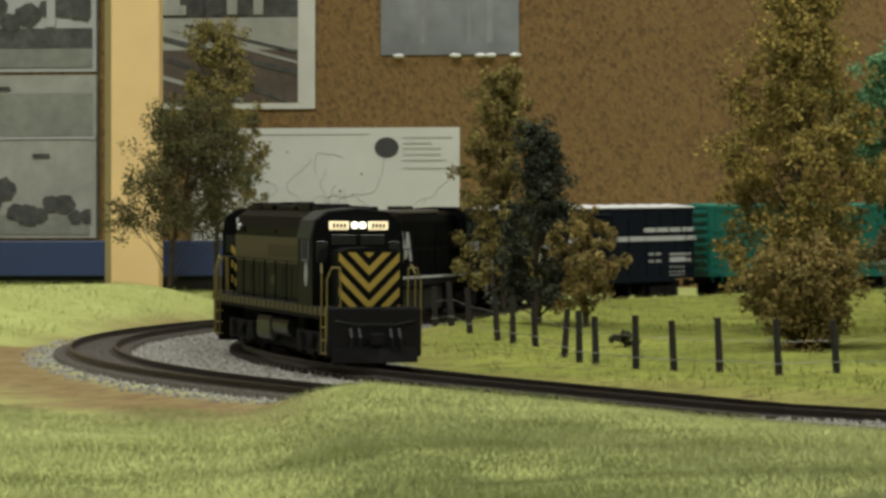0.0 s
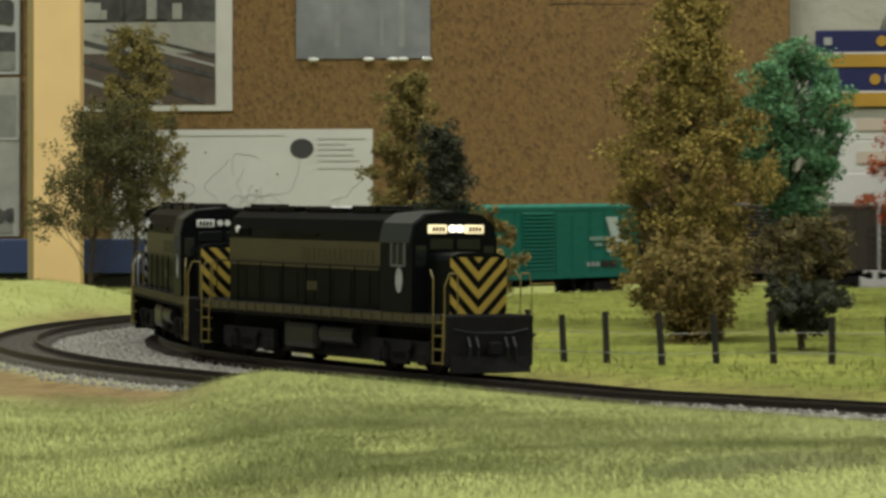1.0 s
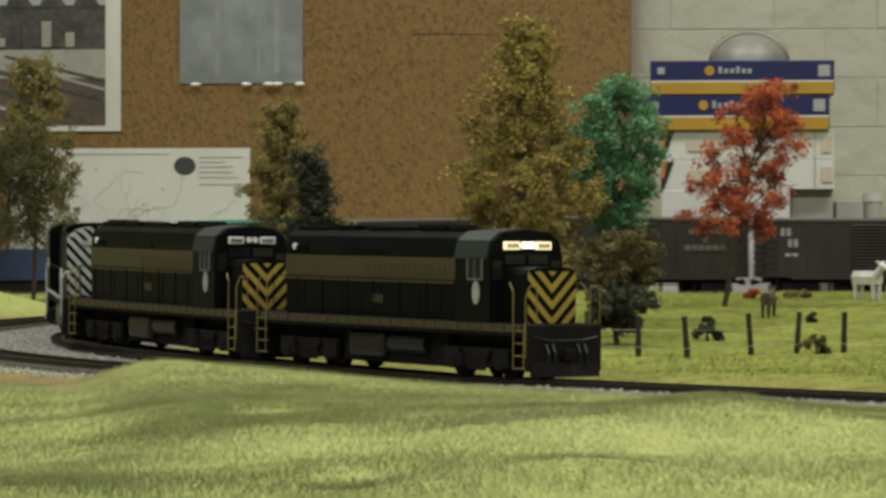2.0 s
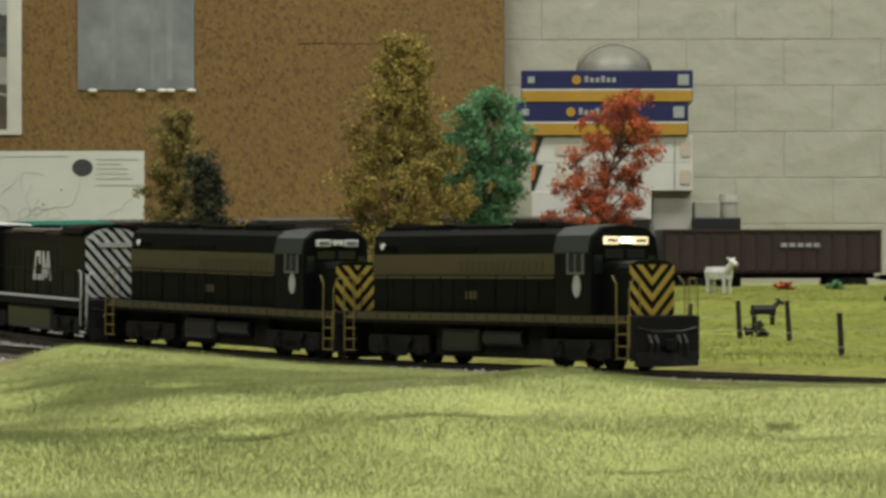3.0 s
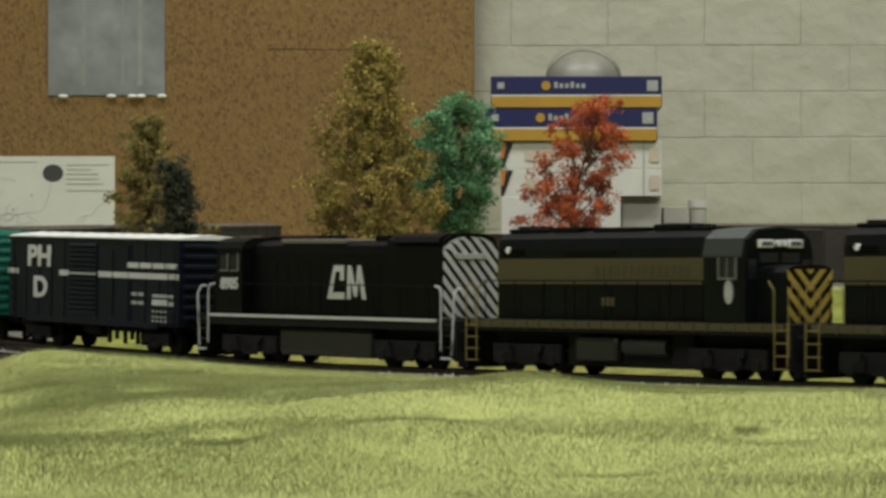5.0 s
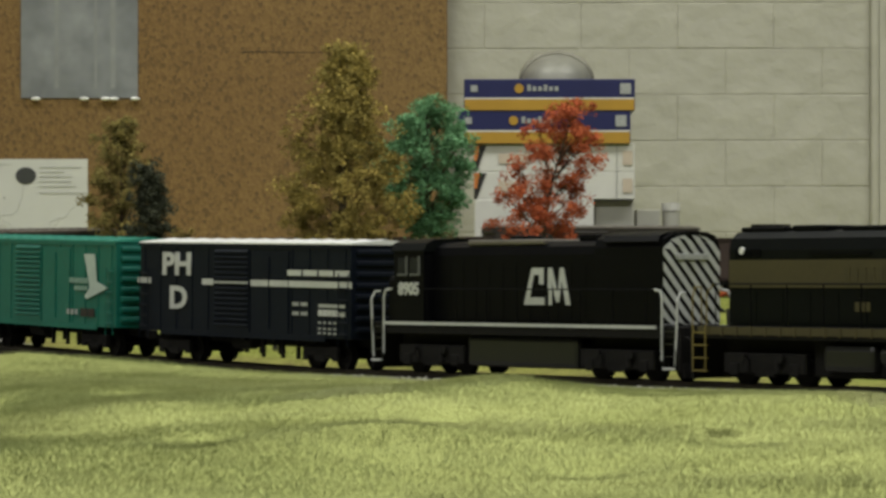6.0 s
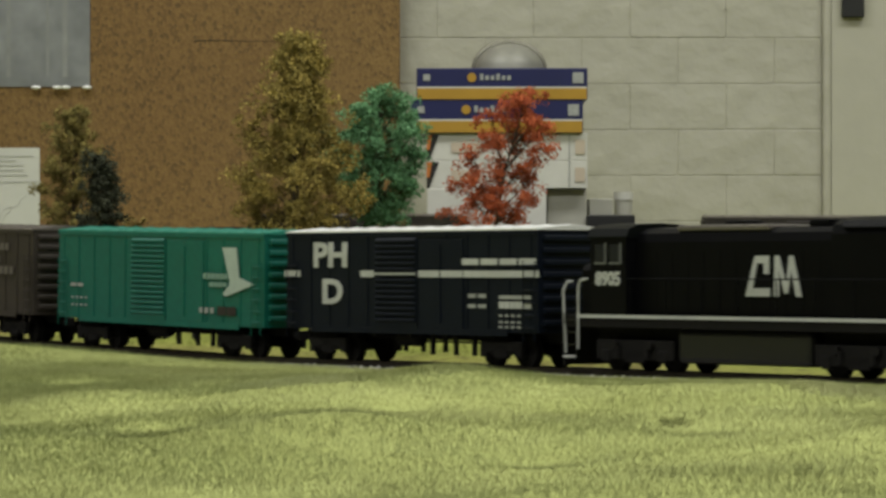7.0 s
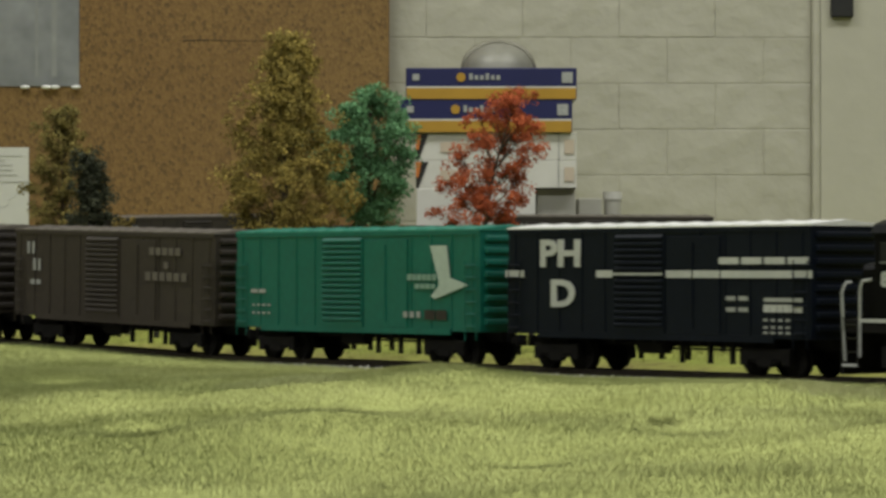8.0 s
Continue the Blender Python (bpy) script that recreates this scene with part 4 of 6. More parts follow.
    strokes = (((-0.0150, z0), (-0.0122, z0), (-0.0078, z1), (-0.0100, z1)),
               ((-0.0122, z0), (-0.0020, z0), (-0.0020, z0 + 0.0026), (-0.0112, z0 + 0.0026)),
               ((-0.0078, z1), (-0.0025, z1), (-0.0025, z0 + 0.0072), (-0.0052, z0 + 0.0072), (-0.0052, z1 - 0.0024), (-0.0086, z1 - 0.0024)),
               ((0.0000, z0), (0.0028, z0), (0.0028, z1), (0.0006, z1)),
               ((0.0028, z1), (0.0066, z0 + 0.004), (0.0080, z1), (0.0102, z1), (0.0146, z0), (0.0116, z0), (0.0092, z0 + 0.0085), (0.0074, z0 + 0.0010), (0.0056, z0 + 0.0010), (0.0028, z0 + 0.0085)))
    for s in (-1, 1):
        for pts in strokes:
            bm = bmesh.new()
            a = [bm.verts.new((x * -s, s * 0.01185, z)) for x, z in pts]
            b = [bm.verts.new((x * -s, s * 0.0113, z)) for x, z in pts]
            n = len(pts)
            for i in range(n):
                bm.faces.new((a[i], a[(i + 1) % n], b[(i + 1) % n], b[i]))
            bm.faces.new(a)
            bm.faces.new(b[::-1])
            stroke = part("emblem_stroke", bm, M["white"], hood, "slanted white emblem stroke")
            stroke.location.x = 0.014
    for e in (-1, 1):
        bm = bmesh.new()
        box(bm, min(e * 0.0985, e * 0.1000), max(e * 0.0985, e * 0.1000), -0.0162, 0.0162, 0.0035, 0.0186, 0.0003)
        part("pilot", bm, M["under"], h, "black pilot plate")
        pilot_gear(h, e, 0.0140)
        coupler(h, e * 0.0985, e)
        for s in (-1, 1):
            steps(h, e * 0.0945, s * 0.0166, M["tank"], s)
            bm = bmesh.new()
            box(bm, e * 0.0945 - 0.0035, e * 0.0945 + 0.0035, min(s * 0.0166, s * 0.0174), max(s * 0.0166, s * 0.0174), 0.0042, 0.0050)
            part("step_edge", bm, M["white"], h, "white edge of the lowest step")
            railing("handrail", [(e * 0.0900, s * 0.0166, 0.0072), (e * 0.0900, s * 0.0166, 0.0280), (e * 0.0890, s * 0.0164, 0.0305), (e * 0.0850, s * 0.0160, 0.0310)], 0.00045, M["white"], h, "white corner handrail")
            railing("handrail", [(e * 0.0975, s * 0.0164, 0.0058), (e * 0.0990, s * 0.0166, 0.0270), (e * 0.0985, s * 0.0150, 0.0300), (e * 0.0985, s * 0.0125, 0.0300)], 0.00045, M["white"], h, "white corner handrail")
    for s in (-1, 1):
        bm = bmesh.new()
        rod(bm, (-0.0850, s * 0.0160, 0.0310), (0.0850, s * 0.0160, 0.0310), 0.00024, 6)
        for i in range(9):
            x = -0.08 + i * 0.02
            rod(bm, (x, s * 0.0160, 0.0186), (x, s * 0.0160, 0.0311), 0.00024, 6)
        part("side_handrail", bm, M["black"], h, "thin black walkway handrail")
    bm = bmesh.new()
    box(bm, -0.036, 0.036, -0.0140, 0.0140, 0.0032, 0.0145, 0.002)
    part("fuel_tank", bm, M["tank"], h, "black fuel tank")
    for x in (-0.0600, 0.0600):
        truck(h, x, 0.0325, True)
    return h


def boxcar(paint, roof, label, length=0.155, eave=0.0478, extra=None, group="train"):
    h = holder("boxcar", label, "freight car", group)
    L, W, Z0 = length / 2, 0.0162, 0.0120
    bm = bmesh.new()
    box(bm, -L, L, -W, W, Z0, eave, 0.0003)
    # side posts and sills
    body = part("body", bm, paint, h)
    for s in (-1, 1):
        bm = bmesh.new()
        box(bm, -L, L, min(s * W, s * (W + 0.0004)), max(s * W, s * (W + 0.0004)), eave - 0.0016, eave - 0.0001)
        part("eave_strip", bm, paint, body)
        bm = bmesh.new()
        box(bm, -L * 0.78, L * 0.78, min(s * W, s * (W + 0.0004)), max(s * W, s * (W + 0.0004)), Z0 - 0.0012, Z0 + 0.001)
        part("side_sill", bm, paint, body)
    bm = bmesh.new()
    box(bm, -0.0003, 0.0003, -W - 0.0003, W + 0.0003, Z0 + 0.0001, eave - 0.0002)
    post = finish("side_post", bm, paint)
    for i in range(13):
        x = -L + 0.004 + i * (length - 0.008) / 12
        if abs(x) > 0.024:
            ob = new("side_post", post)
            ob.parent = body
            ob.location.x = x
    # ribbed ends
    for i in range(8):
        bm = bmesh.new()
        z = Z0 + 0.0035 + i * 0.0042
        box(bm, -L - 0.0012, L + 0.0012, -W + 0.0022, W - 0.0022, z - 0.0011, z + 0.0011, 0.0006)
        part("end_rib", bm, paint, body)
    # doors: a louvred one and a plain one
    for s in (-1, 1):
        bm = bmesh.new()
        sx = -s
        c0, c1 = sorted((sx * -0.0195, sx * 0.0070))
        box(bm, c0, c1, min(s * W, s * (W + 0.0006)), max(s * W, s * (W + 0.0006)), Z0 + 0.001, eave - 0.003)
        part("door_frame", bm, paint, body)
        bm = bmesh.new()
        outline = [(s * W, Z0 + 0.0025)]
        for i in range(15):
            z = Z0 + 0.003 + i * 0.00205
            outline += [(s * (W + 0.0006), z), (s * (W + 0.0012), z + 0.0004), (s * (W + 0.0012), z + 0.0010), (s * (W + 0.0006), z + 0.0014)]
        outline += [(s * W, Z0 + 0.003 + 15 * 0.00205)]
        prism(bm, outline, c0 + 0.001, c1 - 0.001)
        part("door", bm, paint, body, "ridged sliding door")
        bm = bmesh.new()
        c0, c1 = sorted((sx * 0.0078, sx * 0.0345))
        box(bm, c0, c1, min(s * W, s * (W + 0.0005)), max(s * W, s * (W + 0.0005)), Z0 + 0.001, eave - 0.003, 0.0001)
        rod(bm, ((c0 + c1) / 2, s * (W + 0.0007), Z0 + 0.003), ((c0 + c1) / 2, s * (W + 0.0007), eave - 0.005), 0.0003, 6)
        part("door", bm, paint, body, "plain plug door")
    # peaked roof with cross ribs
    bm = bmesh.new()
    prism(bm, [(-W - 0.0004, eave), (W + 0.0004, eave), (W + 0.0004, eave + 0.0005), (0, eave + 0.0019), (-W - 0.0004, eave + 0.0005)], -L - 0.0004, L + 0.0004)
    top = part("roof", bm, roof, h, "peaked ribbed metal roof")
    bm = bmesh.new()
    prism(bm, [(-W - 0.0003, eave + 0.0002), (W + 0.0003, eave + 0.0002), (W + 0.0003, eave + 0.0008), (0, eave + 0.0022), (-W - 0.0003, eave + 0.0008)], -0.0005, 0.0005)
    rib = finish("roof_rib", bm, roof)
    for i in range(14):
        ob = new("roof_rib", rib)
        ob.parent = top
        ob.location.x = -L + 0.002 + i * (length - 0.004) / 13
    # ladders at the corners
    for e in (-1, 1):
        for s in (-1, 1):
            bm = bmesh.new()
            for i in range(6):
                z = Z0 + 0.002 + i * 0.0043 + (0 if e * s < 0 else 0)
                rod(bm, (e * (L - 0.001), s * (W + 0.0009), z), (e * (L - 0.0075), s * (W + 0.0009), z), 0.00028, 6)
            for dx in (0.001, 0.0075):
                rod(bm, (e * (L - dx), s * (W + 0.0009), Z0 - 0.003), (e * (L - dx), s * (W + 0.0009), Z0 + 0.025), 0.00022, 6)
            part("ladder", bm, paint, h)
    # underframe
    bm = bmesh.new()
    box(bm, -L + 0.002, L - 0.002, -0.0035, 0.0035, 0.0085, 0.0120)
    for x in (-0.022, 0.0, 0.022):
        box(bm, x - 0.001, x + 0.001, -0.0150, 0.0150, 0.0095, 0.0121)
    for x in (0.012, 0.026, 0.037):
        box(bm, x - 0.0007, x + 0.0007, -0.0135, -0.0120, 0.0035, 0.0121)
        box(bm, -x - 0.0007, -x + 0.0007, 0.0120, 0.0135, 0.0035, 0.0121)
    rod(bm, (-0.012, -0.010, 0.0088), (0.002, -0.010, 0.0088), 0.0026, 10)
    rod(bm, (-0.03, 0.008, 0.0075), (0.03, 0.008, 0.0075), 0.0004, 6)
    part("underframe", bm, M["under"], h, "black underframe with brake gear")
    for e in (-1, 1):
        coupler(h, e * L, e)
        truck(h, e * (L - 0.024), 0.0200, False)
    if extra:
        extra(h, body, L, W + 0.00035)
    return h


def navy_print(h, body, L, W):
    for s in (-1, 1):
        f = -s
        y = s * (W + 0.0001)
        lettering("reporting_mark", "PH", 0.0132, on_side(f * -0.0480, 0.0390, y, s) @ Matrix.Diagonal((1.42, 1, 1, 1)), M["white"], body)
        lettering("reporting_mark", "D", 0.0132, on_side(f * -0.0468, 0.0254, y, s) @ Matrix.Diagonal((1.42, 1, 1, 1)), M["white"], body)
        for x0, x1 in ((-0.0785, -0.068), (-0.0285, -0.0200), (0.0352, 0.0785)):
            bars("white_line", body, M["white"], s, f * (x0 + x1) / 2, 0.0325, y, x1 - x0, 0.0024, 1, 0.0)
        bars("white_line", body, M["grey_print"], s, f * -0.0063, 0.0325, s * (W + 0.0008), 0.0262, 0.0009, 1, 0.0)
        bars("white_line", body, M["white"], s, f * 0.0213, 0.0325, s * (W + 0.0002), 0.0268, 0.0024, 1, 0.0)
        bars("slogan_print", body, M["white"], s, f * 0.0555, 0.0368, y, 0.0440, 0.0022, 4, 0.12)
        for z in (0.0248, 0.0212):
            bars("data_print", body, M["grey_print"], s, f * 0.0430, z, y, 0.0120, 0.0014, 2, 0.25)
        bars("data_print", body, M["grey_print"], s, f * 0.0650, 0.0244, y, 0.0180, 0.0013, 1, 0.0)
        bars("data_print", body, M["white"], s, f * 0.0650, 0.0217, y, 0.0185, 0.0024, 6, 0.10)
        for z in (0.0180, 0.0157, 0.0140):
            bars("data_print", body, M["grey_print"], s, f * 0.0620, z, y, 0.0140, 0.0008, 4, 0.45)


def teal_print(h, body, L, W):
    for s in (-1, 1):
        f = -s
        bm = bmesh.new()
        def slab(pts):
            ya, yb = s * (W + 0.0006), s * (W + 0.0002)
            a = [bm.verts.new(((x * 1.16 - 0.0060) * f, ya, z)) for x, z in pts]
            b = [bm.verts.new(((x * 1.16 - 0.0060) * f, yb, z)) for x, z in pts]
            n = len(pts)
            for i in range(n):
                bm.faces.new((a[i], a[(i + 1) % n], b[(i + 1) % n], b[i]))
            bm.faces.new(a)
            bm.faces.new(b[::-1])
        slab([(0.0475, 0.0425), (0.0560, 0.0425), (0.0578, 0.0310), (0.0520, 0.0300)])
        slab([(0.0520, 0.0300), (0.0578, 0.0310), (0.0670, 0.0285), (0.0500, 0.0235), (0.0480, 0.0245), (0.0520, 0.0280)])
        part("bird_emblem", bm, M["emblem_pale"], body, "white angular emblem")
        bars("emblem_lettering", body, M["emblem_faded"], s, f * 0.0440, 0.0312, s * (W + 0.0004), 0.0180, 0.0022, 6, 0.2)
        bars("emblem_lettering", body, M["emblem_faded"], s, f * 0.0460, 0.0280, s * (W + 0.0004), 0.0130, 0.0018, 4, 0.2)
        y = s * (W + 0.0001)
        bars("data_print", body, M["grey_print"], s, f * -0.062, 0.0258, y, 0.0110, 0.0014, 2, 0.2)
        for z in (0.0205, 0.0175):
            bars("data_print", body, M["grey_print"], s, f * -0.060, z, y, 0.0140, 0.0008, 4, 0.5)
        bars("data_print", body, M["grey_print"], s, f * 0.038, 0.0178, s * (W + 0.0004), 0.0120, 0.0022, 3, 0.4)
        bars("data_print", body, M["brown_dark"], s, f * 0.052, 0.0178, y, 0.0140, 0.0034, 2, 0.1)


def brown_print(h, body, L, W):
    for s in (-1, 1):
        f = -s
        y = s * (W + 0.0001)
        bars("reporting_print", body, M["grey_print"], s, f * -0.0640, 0.0405, y, 0.0080, 0.0050, 2, 0.5)
        bars("reporting_print", body, M["grey_print"], s, f * -0.0590, 0.0335, y, 0.0080, 0.0050, 2, 0.5)
        bars("reporting_print", body, M["grey_print"], s, f * -0.0600, 0.0262, y, 0.0100, 0.0020, 2, 0.3)
        for x, z, w, hh, n in ((0.0420, 0.0405, 0.0240, 0.0030, 5), (0.0430, 0.0350, 0.0040, 0.0026, 1), (0.0430, 0.0305, 0.0320, 0.0034, 6)):
            bars("road_print", body, M["roof_grey"], s, f * x, z, s * (W + 0.0005), w, hh, n, 0.25)


def gondola(paint, label):
    """An open car with tall ribbed sides."""
    h = holder("gondola_car", label, "freight car", "train")
    L, W, z0, z1 = 0.080, 0.0160, 0.0120, 0.0400
    bm = bmesh.new()
    box(bm, -L, L, -W, W, z0, z0 + 0.002)
    for s in (-1, 1):
        box(bm, -L, L, min(s * W, s * (W - 0.001)), max(s * W, s * (W - 0.001)), z0, z1)
        box(bm, -L, L, min(s * (W - 0.001), s * (W + 0.001)), max(s * (W - 0.001), s * (W + 0.001)), z1, z1 + 0.0015)
        for i in range(15):
            x = -L + 0.002 + i * (2 * L - 0.004) / 14
            box(bm, x - 0.0006, x + 0.0006, min(s * W, s * (W + 0.0012)), max(s * W, s * (W + 0.0012)), z0, z1)
    for e in (-1, 1):
        box(bm, min(e * L, e * (L - 0.001)), max(e * L, e * (L - 0.001)), -W, W, z0, z1 + 0.001)
    body = part("body", bm, paint, h)
    for s in (-1, 1):
        bars("road_print", body, M["grey_print"], s, -s * 0.02, 0.0310, s * (W + 0.0013), 0.0300, 0.0028, 5, 0.3)
    bm = bmesh.new()
    box(bm, -L + 0.003, L - 0.003, -W + 0.002, W - 0.002, z0 + 0.002, z1 - 0.006, 0.002)
    part("load", bm, M["brown_dark"], h, "dark load inside the car")
    bm = bmesh.new()
    box(bm, -L + 0.002, L - 0.002, -0.0035, 0.0035, 0.0085, 0.0120)
    part("underframe", bm, M["under"], h)
    for e in (-1, 1):
        coupler(h, e * L, e)
        truck(h, e * (L - 0.024), 0.0200, False)
    return h


def shaped(h, kx, kz):
    """Bring a vehicle's upper works to its true length and height; wheels stay round."""
    done = set()
    for ob in h.children_recursive:
        ob.location = (ob.location.x * kx, ob.location.y, ob.location.z)
        if ob.name.startswith("wheelset") or ob.data.name in done:
            continue
        done.add(ob.data.name)
        if ob.matrix_basis.to_3x3() == Matrix.Identity(3):
            ob.data.transform(Matrix.Diagonal((kx, 1, 1 if ob.name.startswith("bogie") else kz, 1)))
        else:
            ob.location.z *= kz
    return h


TRAIN = []   # thing, distance of its middle behind the leader's nose, half the distance between pivots
TALL = 1.06
pos = 0.0935
for lit in (True, False):
    TRAIN.append((shaped(road_switcher(lit), 0.91, TALL), pos, 0.056))
    pos += 0.1875
TRAIN.append((shaped(black_unit(), 0.91, TALL), pos, 0.0546))
pos += 0.0945 + 0.0875
CARS = [
    boxcar(M["navy"], M["roof_white"], "dark navy model boxcar with white lettering and white roof", extra=navy_print),
    boxcar(M["teal"], M["roof_teal"], "bright green model boxcar with white angular emblem", extra=teal_print),
    boxcar(M["brown"], M["roof_grey"], "weathered brown model boxcar with faded lettering", extra=brown_print),
    boxcar(M["brown_dark"], M["roof_grey"], "sooty dark brown model boxcar, grey roof", extra=brown_print),
]
for i in range(6):
    if i in (1, 2, 4):
        CARS.append(gondola(M["oxide"], "dark oxide-red open freight car with ribbed sides"))
    else:
        CARS.append(boxcar(M["brown_dark"], M["roof_grey"], "sooty dark brown model boxcar, grey roof", extra=brown_print))
for car in CARS:
    TRAIN.append((shaped(car, 1.0, TALL), pos, 0.056))
    pos += 0.1715


def nose_at(t):
    """How far the leader's nose has come along the line: it gains a little speed on leaving the curve."""
    return -0.075 + 0.1375 * t + 0.00272 * math.log(1 + math.exp((t - 2.3) / 0.4))


def car_pose(front, behind, half):
    a, _ = track(front - behind + half)
    b, _ = track(front - behind - half)
    d = a - b
    flat = math.hypot(d.x, d.y)
    return Matrix.Translation((a + b) / 2) @ Matrix.Rotation(math.atan2(d.y, d.x), 4, "Z") @ Matrix.Rotation(-math.atan2(d.z, flat), 4, "Y")


def motions():
    for ob, behind, half in TRAIN:
        walk(ob, [(0.25 * i, car_pose(nose_at(0.25 * i), behind, half)) for i in range(33)])
    for w in ROLLING[:28]:
        rest = Vector(w.location)
        walk(w, [(i / FPS, Matrix.Translation(rest) @ Matrix.Rotation((nose_at(i / FPS) + 0.075) / 0.0054, 4, "Y")) for i in range(241)])

# ---- the room ----
WALL_Y = 2.65
def room():
    bm = bmesh.new()
    box(bm, -3.6, 3.6, -3.6, WALL_Y + 0.3, -1.06, -1.0)
    thing("floor", bm, M["floor"], "worn grey vinyl floor of the club room", "floor", kind="structure")
    bm = bmesh.new()
    box(bm, -3.6, 3.6, -3.6, WALL_Y + 0.3, 1.56, 1.62)
    thing("ceiling", bm, M["ceiling"], "white tiled ceiling", "ceiling", kind="structure")
    for name, b in (("wall_west", (-3.6, -3.5, -3.6, WALL_Y, -1.0, 1.56)), ("wall_east", (3.5, 3.6, -3.6, WALL_Y, -1.0, 1.56)), ("wall_south", (-3.5, 3.5, -3.6, -3.5, -1.0, 1.56))):
        bm = bmesh.new()
        box(bm, *b)
        thing(name, bm, M["plaster"], "plain cream painted wall", "wall", kind="structure")
    for lx, ly in LAMP_PLACES:
        bm = bmesh.new()
        box(bm, lx - 0.62, lx + 0.62, ly - 0.17, ly + 0.17, 1.525, 1.56, 0.005)
        thing("ceiling_light", bm, M["ceiling"], "fluorescent ceiling light panel", "ceiling light", "ceiling lights")


def layout_table():
    t = holder("layout_table", "timber layout table with brown fascia and legs", "table")
    bm = bmesh.new()
    box(bm, -1.35, 1.9, 0.28, 2.60, -0.09, -0.045)
    part("tabletop", bm, M["fascia"], t)
    for x0, x1, y0, y1 in ((-1.36, 1.91, 0.262, 0.28), (-1.36, 1.91, 2.60, 2.615), (-1.368, -1.35, 0.262, 2.615), (1.9, 1.918, 0.262, 2.615)):
        bm = bmesh.new()
        box(bm, x0, x1, y0, y1, -0.12, -0.02)
        part("fascia", bm, M["fascia"], t)
    for x in (-1.25, 1.8):
        for y in (0.4, 2.45):
            bm = bmesh.new()
            box(bm, x - 0.035, x + 0.035, y - 0.035, y + 0.035, -1.0, -0.09)
            part("leg", bm, M["fascia"], t)


CORK_X1 = (-0.0434, 2.6500, 0.2535)[0]
PILASTER_X = (0.2984, 2.6500, 0.2535)[0]
def back_wall():
    bm = bmesh.new()
    box(bm, -3.5, 3.5, WALL_Y + 0.02, WALL_Y + 0.25, -1.0, 1.56)
    w = thing("wall_north", bm, M["plaster"], "cream painted concrete block wall with worn joints", "wall", kind="structure")
    rng = random.Random(4)
    course, long = 0.0372, 0.078
    bm0 = bmesh.new()
    box(bm0, CORK_X1 - 0.29, PILASTER_X, WALL_Y + 0.0039, WALL_Y + 0.0195, -0.21, 0.40)
    part("mortar", bm0, M["block"], w)
    for row in range(-2, 14):
        z0 = -0.1486 + row * course
        x = -0.3255 + (0.5 * long if row % 2 else 0)
        while x < PILASTER_X - 0.004:
            x1 = min(x + long, PILASTER_X)
            bm = bmesh.new()
            d = rng.uniform(-0.0002, 0.0002)
            box(bm, x + 0.0002, x1 - 0.0002, WALL_Y + 0.0033 + d, WALL_Y + 0.02, z0 + 0.0002, z0 + course - 0.0002, rng.uniform(0.0003, 0.0008))
            part("concrete_block", bm, M["block"], w)
            x = x1
    bm = bmesh.new()
    box(bm, PILASTER_X, PILASTER_X + 0.007, WALL_Y - 0.003, WALL_Y + 0.019, -0.3, 0.9, 0.0025)
    thing("conduit_trim", bm, M["block"], "cream painted vertical trim on the block wall", "trim", kind="structure")
    bm = bmesh.new()
    box(bm, PILASTER_X + 0.007, 2.2, WALL_Y - 0.002, WALL_Y + 0.019, -0.3, 0.9)
    thing("wall_panel", bm, M["plaster"], "smooth cream painted wall panel", "wall", kind="structure")
    bm = bmesh.new()
    box(bm, -1.4, CORK_X1, WALL_Y - 0.012, WALL_Y + 0.003, -0.30, 0.9, 0.001)
    thing("cork_board", bm, M["cork"], "large brown cork board fixed to the wall", "cork board")
    bm = bmesh.new()
    c = (0.3223, 2.6400, 0.2491)
    box(bm, c[0] - 0.009, c[0] + 0.009, WALL_Y - 0.008, WALL_Y - 0.001, c[2] - 0.010, c[2] + 0.014, 0.001)
    thing("wall_socket", bm, M["dark"], "small black socket on the cream wall", "socket")


room()
layout_table()
back_wall()

# ---- trees ----
def leaf_cloud(bm, rng, c, r, n, size):
    for _ in range(n):
        d = Vector((rng.gauss(0, 1), rng.gauss(0, 1), rng.gauss(0, 1)))
        d.normalize()
        p = c + d * r * (rng.random() ** 0.45)
        a = Vector((rng.gauss(0, 1), rng.gauss(0, 1), rng.gauss(0, 1))).normalized()
        b = a.cross(Vector((rng.gauss(0, 1), rng.gauss(0, 1), rng.gauss(0, 1)))).normalized()
        s = size * rng.uniform(0.5, 1.3)
        vs = [bm.verts.new(p + a * s), bm.verts.new(p - a * s * 0.6 + b * s * 0.8), bm.verts.new(p - a * s * 0.5 - b * s * 0.9)]
        bm.faces.new(vs)


